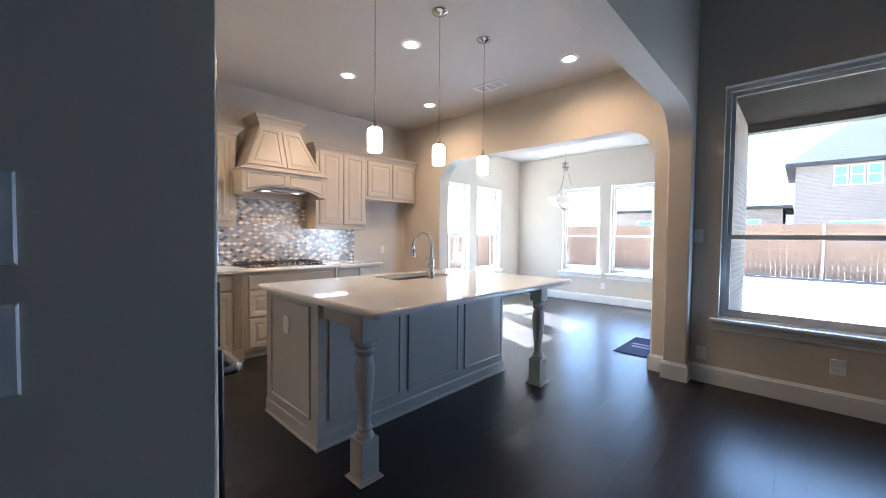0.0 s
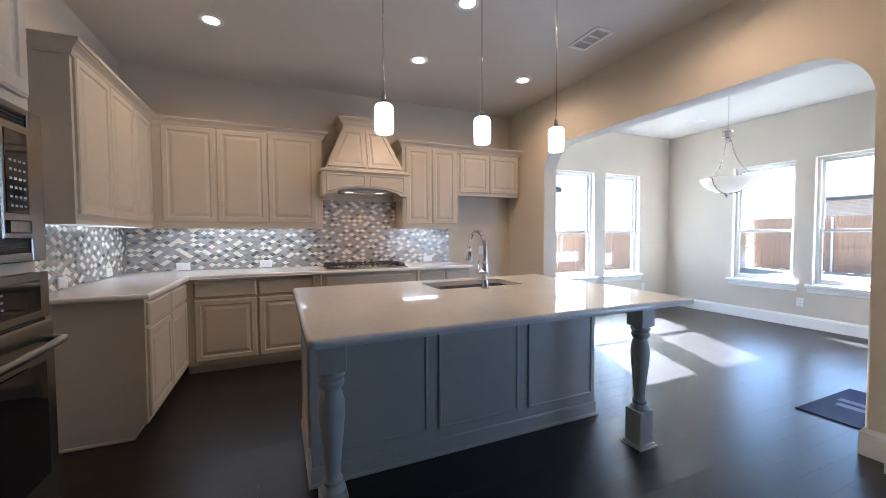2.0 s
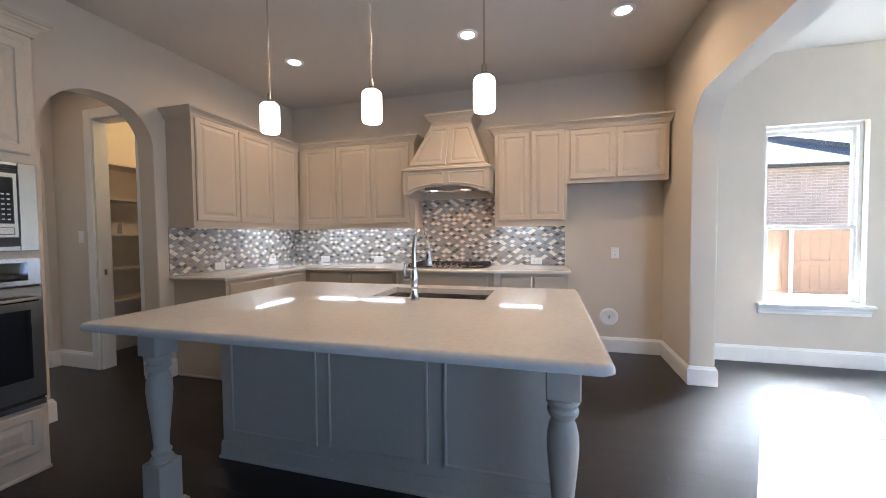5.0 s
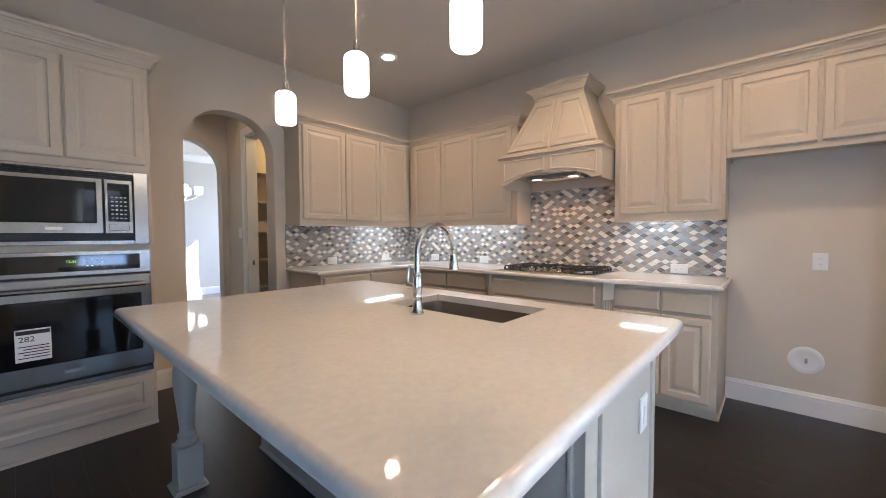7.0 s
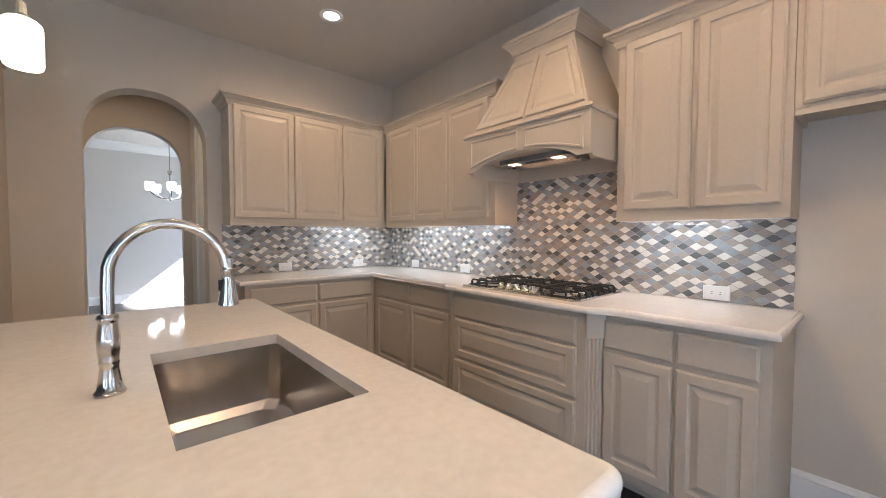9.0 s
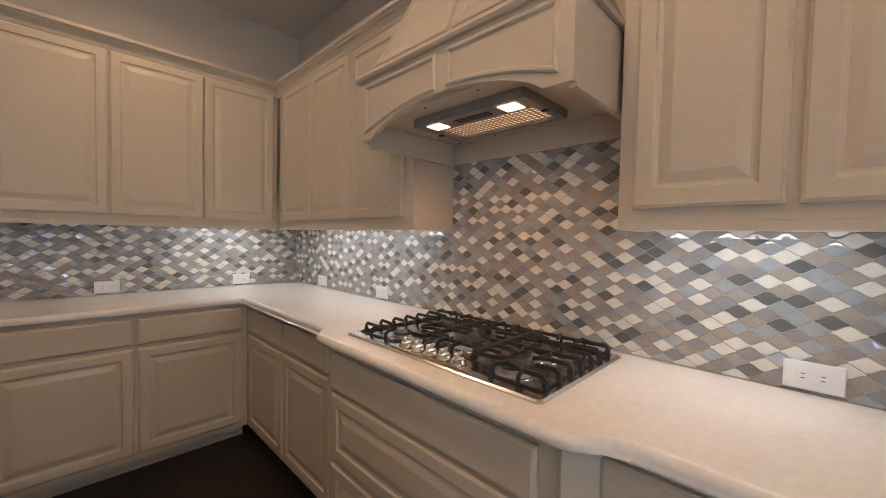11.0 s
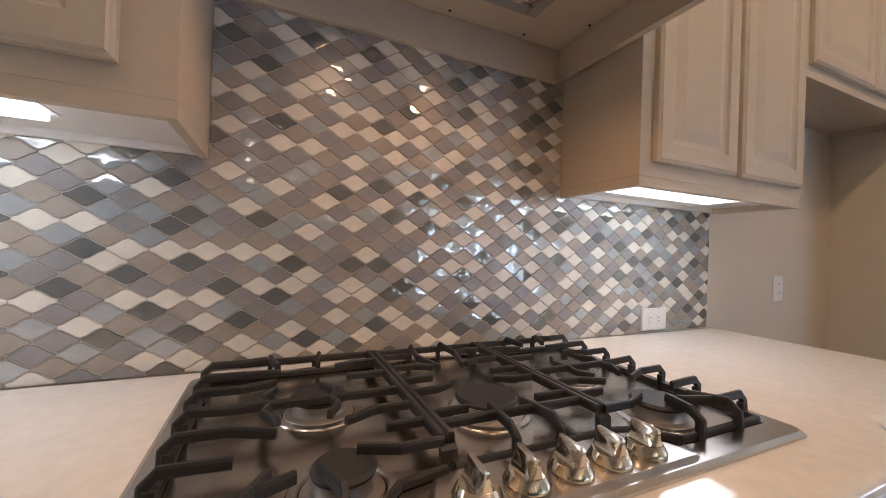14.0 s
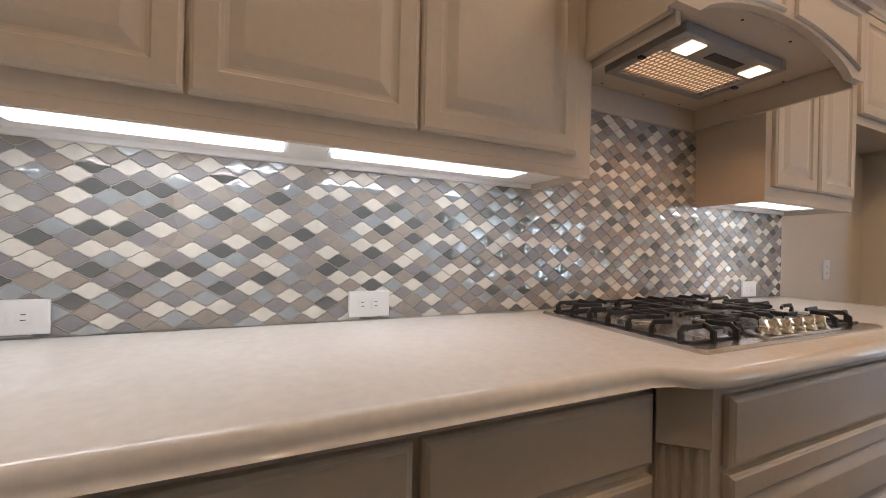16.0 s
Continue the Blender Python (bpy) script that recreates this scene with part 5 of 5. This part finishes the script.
plate("wall_outlet", "white outlet low beside the baseboard", "outlet", "-y", (-0.622, YN, 0.268), 0.075, 0.118, "duplex")
plate("wall_outlet", "white outlet below the family room window", "outlet", "-y", (0.24, YN, 0.34), 0.085, 0.118, "duplex")
plate("light_switch", "white rocker switch beside the family room window", "switch", "-y", (-0.672, YN, 1.326), 0.076, 0.118, "switch")
for zz in (1.152, 1.317):
    plate("light_switch", "white switch plate on the wall end", "switch", "+x", (XA1, -0.085, zz), 0.118, 0.116, "switch")
plate("light_switch", "white rocker switch in the hall beside the pantry", "switch", "+x", (-2.93, -1.505, 1.31), 0.076, 0.118, "switch")
plate("wall_outlet", "white outlet on the island end panel", "outlet", "-y", (-2.475, BY0 - 0.006, 0.70), 0.076, 0.118, "duplex")
plate("light_switch", "white switch plate on the island end panel", "switch", "+y", (-2.60, BY1 + 0.006, 0.632), 0.085, 0.125, "switch")
box_t = thing("water_supply_box", "round white recessed water supply box in the wall", "supply box", (XW, 3.565, 0.385))
for nm, pr, mt in (("flange", [(0.058, 0.0), (0.095, 0.0), (0.095, 0.003), (0.088, 0.006), (0.066, 0.007), (0.060, 0.004)], PLASTIC), ("recess", [(0.060, 0.0005), (0.058, 0.002), (0.003, 0.0015)], TRIM)):
    bm = lathe(pr, 32)
    bm.transform(Matrix(((0, 0, 1, XW), (1, 0, 0, 3.565), (0, 1, 0, 0.385), (0, 0, 0, 1))))
    part(nm, bm, mt, box_t, smooth=True)
part("valve", tube([(XW + 0.004, 3.565, 0.375), (XW + 0.03, 3.565, 0.375), (XW + 0.03, 3.565, 0.405)], 0.008, 8), CHROME, box_t, smooth=True)

# ---- pilasters on the slanting corners of the cooktop cabinet ----
for ya, yb in ((1.291, 1.371), (2.449, 2.393)):
    pa, pb = Vector((XW + BD, ya, 0)), Vector((XW + BD + 0.07, yb, 0))
    mid, u = (pa + pb) / 2, (pb - pa).normalized()
    w = Vector((abs(u.y), -u.x * (1 if u.y > 0 else -1), 0))
    m = Matrix(((u.x, 0, w.x, mid.x), (u.y, 0, w.y, mid.y), (0, 1, 0, 0), (0, 0, 0, 1)))
    t = thing("pilaster", "cream painted fluted pilaster on the slanting cabinet corner", "pilaster", mid, "cooktop pilasters")
    part("core", loops_mesh([[(pa.x, pa.y, zz), (pb.x, pb.y, zz), (XW + 0.3, yb, zz), (XW + 0.3, ya, zz)] for zz in (0.0, TOP - SLABT - 0.002)]), CABINET, t)
    for nm, zz0, zz1, half, thick in (("block", 0.775, TOP - SLABT - 0.002, 0.050, 0.022), ("foot", 0.0, 0.13, 0.050, 0.022), ("shaft", 0.13, 0.775, 0.046, 0.006)):
        bm = box(-half, half, zz0, zz1, 0.0, thick, 0.0015)
        bm.transform(m)
        part(nm, bm, CABINET, t)
    for k in range(4):
        uu = -0.0315 + k * 0.021
        bm = loops_mesh([[(uu + 0.008 * math.cos(a), zz, 0.0055 + 0.009 * math.sin(a)) for a in (i * math.pi / 6 for i in range(7))] for zz in (0.135, 0.770)])
        bm.transform(m)
        part("reed", bm, CABINET, t, smooth=True)

# ---- door mat ----
mat_ = thing("door_mat", "dark blue grey rubber door mat on the nook floor", "door mat", (-1.22, 4.87, 0))
RUBBER = material("blue_rubber", (0.012, 0.020, 0.050), 0.9, var=0.2, grain=90, bump=0.5, spec=0.12)
part("pad", box(-1.52, -0.93, 4.46, 5.29, 0.0005, 0.009, 0.003), RUBBER, mat_)
for yy, w in ((4.78, 0.40), (4.90, 0.46)):
    part("print_bar", box(-1.225 - w / 2, -1.225 + w / 2, yy, yy + 0.07, 0.0092, 0.0100), material("dark_blue_print", (0.015, 0.02, 0.06), 0.6, var=0.1), mat_)

# ---- outside ----
FENCE = material("cedar_boards", (0.36, 0.22, 0.145), 0.75, var=0.25, grain=25, bump=0.3, stretch=(1, 1, 0.15))
POST = material("galvanised_post", (0.62, 0.62, 0.60), 0.4, 0.3, var=0.08)


def fence(label, m, length, z0, z1):
    t = thing("fence", label, "fence", m.translation)
    me = None
    for k in range(int(length / 0.147)):
        if me is None:
            me = mesh_of("board", box(0, 0.142, 0, 0.018, 0, z1 - z0, 0.002), FENCE)
        ob = new("board", me)
        ob.parent = t
        ob.matrix_parent_inverse = Matrix.Translation(-m.translation)
        ob.matrix_basis = m @ pose(k * 0.147, 0, z0 + 0.012 * math.sin(k * 2.4))
    for h in (0.25, 0.95, 1.65):
        bm = box(0, length, -0.05, -0.001, z0 + (z1 - z0) * h / 1.9, z0 + (z1 - z0) * h / 1.9 + 0.085)
        bm.transform(m)
        part("rail", bm, FENCE, t)
    for k in range(int(length / 2.4) + 1):
        bm = lathe([(0.035, z0), (0.035, z1 - 0.05), (0.02, z1 - 0.03)], 10, (k * 2.4, -0.09, 0))
        bm.transform(m)
        part("post", bm, POST, t)
    return t


fence("tall cedar board fence with pale metal posts", Matrix.Translation((-9.0, 18.7, 0)), 22.0, -0.08, 1.88)
fence("cedar board fence beside the neighbouring brick house", Matrix.Translation((-9.0, 2.5, 0)) @ pose(0, 0, 0, 0, 0, 90), 15.8, -0.08, 1.42)


def brick_material(name, c1, c2, mortar):
    m = material(name, c1, 0.85, var=0.15, bump=0.0)
    nt = m.node_tree
    b = nt.nodes["Principled BSDF"]
    br = nt.nodes.new("ShaderNodeTexBrick")
    br.inputs["Color1"].default_value, br.inputs["Color2"].default_value, br.inputs["Mortar"].default_value = (*c1, 1), (*c2, 1), (*mortar, 1)
    br.inputs["Scale"].default_value = 1.0
    br.inputs["Brick Width"].default_value, br.inputs["Row Height"].default_value, br.inputs["Mortar Size"].default_value = 0.22, 0.075, 0.008
    tc, mp = nt.nodes.new("ShaderNodeTexCoord"), nt.nodes.new("ShaderNodeMapping")
    sx, cb = nt.nodes.new("ShaderNodeSeparateXYZ"), nt.nodes.new("ShaderNodeCombineXYZ")
    ad = nt.nodes.new("ShaderNodeMath")
    nt.links.new(tc.outputs["Object"], sx.inputs[0])
    nt.links.new(sx.outputs["X"], ad.inputs[0])
    nt.links.new(sx.outputs["Y"], ad.inputs[1])
    nt.links.new(ad.outputs[0], cb.inputs["X"])
    nt.links.new(sx.outputs["Z"], cb.inputs["Y"])
    nt.links.new(cb.outputs[0], br.inputs["Vector"])
    nt.links.new(br.outputs["Color"], b.inputs["Base Color"])
    bp = nt.nodes.new("ShaderNodeBump")
    bp.inputs["Distance"].default_value = 0.01
    nt.links.new(br.outputs["Fac"], bp.inputs["Height"])
    bp.invert = True
    nt.links.new(bp.outputs["Normal"], b.inputs["Normal"])
    return m


BRICK = brick_material("pale_brick", (0.33, 0.26, 0.225), (0.25, 0.19, 0.155), (0.40, 0.375, 0.35))
ROOF = material("grey_shingles", (0.055, 0.054, 0.060), 0.9, var=0.25, grain=6, bump=0.5)
HOUSEGLASS = material("house_window_glass", (0.18, 0.32, 0.42), 0.08, var=0.1, bump=0, spec=0.8)


def house(label, x0, x1, y0, y1, z1, rise, wins, ridge="x"):
    """A brick house: walls, gable or hip roof with eaves, windows as (face, u0, u1, z0, z1)."""
    t = thing("house", label, "house", ((x0 + x1) / 2, (y0 + y1) / 2, -0.08))
    wall = part("wall", box(x0, x1, y0, y1, -0.08, z1), BRICK, t)
    o = 0.45
    if ridge == "x":
        yc = (y0 + y1) / 2
        k = (y1 - y0) / 2
        ends = [[(x, y0 - o, z1 - 0.1), (x, y1 + o, z1 - 0.1), (x, y1 + o, z1 + 0.08), (x, yc, z1 + rise), (x, y0 - o, z1 + 0.08)] for x in (x0 - o, x1 + o)]
        ends = [ends[0], [(x - 0.0, y, z) for x, y, z in ends[1]]]
        for e, s in ((0, 1), (1, -1)):
            ends[e][3] = (ends[e][3][0] + s * k * 0.9, yc, z1 + rise)
    else:
        xc = (x0 + x1) / 2
        ends = [[(x0 - o, y, z1 - 0.1), (x1 + o, y, z1 - 0.1), (x1 + o, y, z1 + 0.08), (xc, y, z1 + rise), (x0 - o, y, z1 + 0.08)] for y in (y0 - o, y1 + o)]
    part("roof", loops_mesh(ends), ROOF, t, "grey shingle roof")
    for f, u0, u1, a, b in wins:
        g = {"-y": (u0, u1, y0 - 0.03, y0 + 0.02), "+x": (x1 - 0.02, x1 + 0.03, u0, u1)}[f]
        fr = 0.07
        if f == "-y":
            boxes = [(u0, u0 + fr, g[2] - 0.03, g[3], a, b), (u1 - fr, u1, g[2] - 0.03, g[3], a, b), (u0 + fr, u1 - fr, g[2] - 0.03, g[3], b - fr, b), (u0 + fr, u1 - fr, g[2] - 0.03, g[3], a, a + fr), (u0 + fr, u1 - fr, g[2] - 0.03, g[3], (a + b) / 2 - 0.03, (a + b) / 2 + 0.03)]
        else:
            boxes = [(g[0], g[1] + 0.03, u0, u0 + fr, a, b), (g[0], g[1] + 0.03, u1 - fr, u1, a, b), (g[0], g[1] + 0.03, u0 + fr, u1 - fr, b - fr, b), (g[0], g[1] + 0.03, u0 + fr, u1 - fr, a, a + fr), (g[0], g[1] + 0.03, u0 + fr, u1 - fr, (a + b) / 2 - 0.03, (a + b) / 2 + 0.03)]
        bm = bmesh.new()
        for q in boxes:
            box(*q, 0.004, bm=bm)
        w = part("window", bm, TRIM, t)
        part("pane", box(*g, a + 0.02, b - 0.02), HOUSEGLASS, w)
    return t


house("two storey pale brick house beyond the garden fence", -0.3, 13.0, 30.0, 38.0, 5.6, 3.6, [("-y", 1.23, 1.80, 4.3, 5.4), ("-y", 1.86, 2.42, 4.3, 5.4), ("-y", 2.48, 3.05, 4.3, 5.4), ("-y", 1.2, 3.4, 0.8, 2.4)])
house("low pale brick house beyond the garden fence", -11.5, -0.8, 31.0, 39.0, 3.3, 2.2, [("-y", -5.2, -4.2, 1.6, 2.6), ("-y", -4.0, -3.0, 1.6, 2.6), ("-y", -2.6, -1.8, 0.9, 2.6), ("-y", -9.0, -7.5, 1.4, 2.6)])
house("neighbouring brick house with low roof", -22.0, -12.5, 1.0, 11.0, 3.1, 2.6, [("+x", 4.6, 5.8, 0.9, 2.5), ("+x", 6.8, 8.4, 0.9, 2.5)], ridge="x")

# patio roof outside the family room window
patio = thing("patio_cover", "brown boarded patio roof outside the family room", "patio cover", (2.0, 6.0, 2.95))
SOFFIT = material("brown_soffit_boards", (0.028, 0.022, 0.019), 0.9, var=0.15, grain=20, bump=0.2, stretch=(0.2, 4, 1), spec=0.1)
part("roof", box(-0.65, 6.0, YN + 0.2, 7.75, 3.10, 3.25), ROOF, patio)
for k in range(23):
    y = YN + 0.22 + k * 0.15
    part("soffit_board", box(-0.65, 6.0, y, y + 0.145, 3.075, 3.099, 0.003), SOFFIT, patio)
part("beam", box(-0.65, 6.0, 7.55, 7.75, 2.95, 3.074, 0.004), material("brown_trim_board", (0.10, 0.085, 0.075), 0.7, var=0.12), patio)
part("column", box(4.2, 4.6, 7.35, 7.75, -0.08, 2.95, 0.006), BRICK, patio)
solid("pavement", box(-0.66, 6.0, YN + 0.191, 8.2, -0.12, -0.04, 0.006), material("pale_concrete", (0.55, 0.53, 0.49), 0.85, var=0.1, grain=30, bump=0.2), "pale concrete patio slab", "pavement", kind="structure")
solid("wall_outside", hole_wall(YN + 0.191, YNOOK + 0.19, -0.08, 3.2, [(4.42, 5.34, 0.012, 2.06)], along_y(-0.657), 0.017), BRICK, "brick outer wall of the breakfast nook", "wall", kind="structure")
# closing walls of the dining room, with its window
solid("wall_dining_west", hole_wall(-6.15, YS - 0.19, 0, CEIL, [(-5.37, -3.9, 0.5, 2.40)], along_y(XW - 0.36), 0.16), PAINT, "plain dining room wall with a window", "wall", kind="structure")

# ---- tile backsplash ----
TW, TH = 0.0663, 0.0490
TU, TV = 0.0071, 0.0380


def tile_material(name, color, rough, pearl=0.0, wave=0.0):
    m = material(name, color, rough, var=0.16, grain=30, bump=0.0, coat=1.0 if pearl else 0.0)
    nt = m.node_tree
    b = nt.nodes["Principled BSDF"]
    if pearl:
        b.inputs["Metallic"].default_value = pearl
        b.inputs["Thin Film Thickness"].default_value = 300
        b.inputs["Thin Film IOR"].default_value = 1.6
    if wave:
        n = nt.nodes.new("ShaderNodeTexNoise")
        n.inputs["Scale"].default_value, n.inputs["Detail"].default_value = 55.0, 0.5
        geo = nt.nodes.new("ShaderNodeNewGeometry")
        nt.links.new(geo.outputs["Position"], n.inputs["Vector"])
        bp = nt.nodes.new("ShaderNodeBump")
        bp.inputs["Strength"].default_value, bp.inputs["Distance"].default_value = wave, 0.004
        nt.links.new(n.outputs["Fac"], bp.inputs["Height"])
        nt.links.new(bp.outputs["Normal"], b.inputs["Normal"])
        nt.links.new(bp.outputs["Normal"], b.inputs["Coat Normal"])
    return m


TILES = [tile_material("cream_stone_tile", (0.70, 0.665, 0.60), 0.30), tile_material("taupe_stone_tile", (0.345, 0.305, 0.262), 0.26), tile_material("grey_stone_tile", (0.270, 0.260, 0.262), 0.26),
         tile_material("pearl_glass_tile", (0.50, 0.54, 0.57), 0.12, 0.30, 0.26), tile_material("dark_glass_tile", (0.17, 0.18, 0.175), 0.10, 0.2, 0.22)]
SHARE = (0.30, 0.24, 0.24, 0.14, 0.08)
GROUT = material("grey_grout", (0.41, 0.37, 0.325), 0.9, var=0.1, grain=200, bump=0.3)


def tile_ring(cu, cv, shrink):
    """The outline of one ogee tile about (cu, cv): rounded above and below, drawn out to a tip on either side."""
    a, out = TW / 2 - shrink, []
    for s in (1, -1):
        for k in (-1.0, -0.93, -0.72, -0.46, -0.22, 0.0, 0.22, 0.46, 0.72, 0.93):
            q = min(abs(k) / 0.95, 1)
            h = 0.0030 + 0.0168 * (0.85 * 0.5 * (1 + math.cos(math.pi * q)) + 0.15 * (1 - q))
            out.append((cu + s * k * a, cv + s * (0.0 if k == -1.0 else h - shrink)))
    return out


def backsplash(name, label, m, regions, stretch):
    """Tiles over the rectangles (u0, u1, v0, v1); those inside stretch are single parts."""
    bm = bmesh.new()
    for u0, u1, v0, v1 in regions:
        box(u0, u1, v0, v1, 0.0005, 0.008, bm=bm)
    bm.transform(m)
    wall = solid(name, bm, GROUT, label, "backsplash", kind="structure")
    rnd = random.Random(5)
    verts, faces, mats = [], [], []
    single, chosen = {}, {}
    u0, u1, v0, vtop = regions[0][0], regions[0][1], regions[0][2], max(q[3] for q in regions)
    for j in range(int((v0 - TV) / (TH / 2)) - 1, int((vtop - TV) / (TH / 2)) + 2):
        for i in range(int(math.floor(u0 / TW)) - 1, int(math.ceil(u1 / TW)) + 2):
            cu, cv = TU + i * TW + (TW / 2 if j % 2 else 0), TV + j * TH / 2
            # tiles seldom touch their like, so that the mix stays even
            side = [chosen.get((i + d, j - 1)) for d in ((0, 1) if j % 2 else (-1, 0))]
            away = [chosen.get((i, j - 2)), chosen.get((i - 1, j))]
            w8 = [w * 0.22 ** side.count(k) * 0.5 ** away.count(k) for k, w in enumerate(SHARE)]
            kind = rnd.choices(range(5), w8)[0]
            chosen[i, j] = kind
            high = next((q[3] for q in regions[1:] if q[0] < cu < q[1]), regions[0][3])
            a0, a1 = (u0, u1) if cv < regions[0][3] else (next(((q[0], q[1]) for q in regions[1:] if q[0] < cu < q[1]), (u0, u1)))
            fit = lambda ring: [(min(max(u, a0), a1), min(max(v, v0), high)) for u, v in ring]
            lo = fit(tile_ring(cu, cv, 0.0))
            hi = fit(tile_ring(cu, cv, 0.0009))
            v1 = high
            area = abs(sum(a[0] * b[1] - b[0] * a[1] for a, b in zip(hi, hi[1:] + hi[:1]))) / 2
            if area < 4e-5:
                continue
            n = len(lo)
            whole = u0 < cu - TW / 2 and cu + TW / 2 < u1 and v0 < cv - TH / 2 and cv + TH / 2 < v1
            if whole and stretch[0] < cu < stretch[1] and stretch[2] < cv < stretch[3]:
                if kind not in single:
                    pts = [(u - cu, v - cv, 0) for u, v in lo] + [(u - cu, v - cv, 0.0020) for u, v in hi]
                    me = bpy.data.meshes.new("tile")
                    top = [tuple(range(n, 2 * n))]
                    if kind > 2:
                        # glass tiles are domed
                        pts += [(*p[:2], p[2]) for p in pts[n:]] + [(0, 0, 0.0033)]
                        top = [(2 * n + k, 2 * n + (k + 1) % n, 3 * n) for k in range(n)]
                    me.from_pydata(pts, [], [(k, (k + 1) % n, n + (k + 1) % n, n + k) for k in range(n)] + top)
                    me.polygons.foreach_set("use_smooth", [kind > 2 and len(p.vertices) == 3 for p in me.polygons])
                    me.materials.append(TILES[kind])
                    single[kind] = me
                ob = new("tile", single[kind])
                ob.parent = wall
                ob.matrix_basis = m @ pose(cu, cv, 0.008, rnd.uniform(-0.8, 0.8), rnd.uniform(-0.8, 0.8), 0)
            else:
                s = len(verts)
                w = 0.0100 + rnd.uniform(-0.0002, 0.0002)
                tu, tv = rnd.uniform(-0.014, 0.014), rnd.uniform(-0.014, 0.014)
                verts += [m @ Vector((u, v, 0.008)) for u, v in lo] + [m @ Vector((u, v, w + (u - cu) * tu + (v - cv) * tv)) for u, v in hi]
                faces += [(s + k, s + (k + 1) % n, s + n + (k + 1) % n, s + n + k) for k in range(n)] 
                if kind > 2 and whole:
                    verts += verts[s + n:s + 2 * n] + [m @ Vector((cu, cv, w + 0.0013))]
                    faces += [(s + 2 * n + k, s + 2 * n + (k + 1) % n, s + 3 * n) for k in range(n)]
                else:
                    faces.append(tuple(range(s + n, s + 2 * n)))
                mats += [kind] * (len(faces) - len(mats))
    me = bpy.data.meshes.new("tiles")
    me.from_pydata(verts, [], faces)
    for t in TILES:
        me.materials.append(t)
    me.polygons.foreach_set("material_index", mats)
    me.polygons.foreach_set("use_smooth", [len(f) == 3 for f in faces])
    me.validate()
    ob = new("tiles", me)
    ob.parent = wall
    ob["kind"] = "stuff"
    return wall


backsplash("wall_tiles_west", "grey, cream and pearl ogee mosaic tile backsplash behind the cooktop", facing((XW, 0, 0), "+x"),
           [(YS + 0.010, 3.106, TOP + 0.001, 1.395), (1.4295, 2.3605, 1.395, 1.775)], (1.35, 2.38, 1.0, 1.395))
backsplash("wall_tiles_south", "grey, cream and pearl ogee mosaic tile backsplash beside the hall arch", facing((0, YS, 0), "+y"), [(2.972, -XW - 0.014, TOP + 0.001, 1.395)], (0, 0, 0, 0))

# ---- floor planks ----
PW = 0.127
rnd = random.Random(11)
plank = {}
for L in (1.1, 1.5, 2.1):
    plank[L] = mesh_of("plank", box(0.0001, PW - 0.0001, 0.0001, L - 0.0001, -0.006, 0.0, 0.0003), FLOOR)
bm_rest = []
count = 0
x = XW
while x < 4.9:
    y = -5.95 - rnd.random() * 1.2
    while y < YNOOK:
        L = rnd.choice((1.1, 1.5, 1.5, 2.1))
        if -3.9 < x < 0.3 and 0.1 < y + L / 2 < 5.4 and count < 300:
            ob = new("plank", plank[L])
            ob.parent = floor
            ob.matrix_basis = Matrix.Translation((x, y, 0))
            count += 1
        else:
            bm_rest.append((x, y, min(L, YNOOK + 0.1 - y)))
        y += L
    x += PW
verts, faces = [], []
for x, y, L in bm_rest:
    s = len(verts)
    for z, i in ((-0.006, 0.0001), (-0.0003, 0.0001), (0.0, 0.0004)):
        verts += [(x + i, y + i, z), (x + PW - i, y + i, z), (x + PW - i, y + L - i, z), (x + i, y + L - i, z)]
    for r in (0, 4):
        faces += [(s + r + k, s + r + (k + 1) % 4, s + r + 4 + (k + 1) % 4, s + r + 4 + k) for k in range(4)]
    faces.append((s + 8, s + 9, s + 10, s + 11))
me = bpy.data.meshes.new("planks")
me.from_pydata(verts, [], faces)
me.materials.append(FLOOR)
ob = new("planks", me)
ob.parent = floor
ob["kind"] = "stuff"
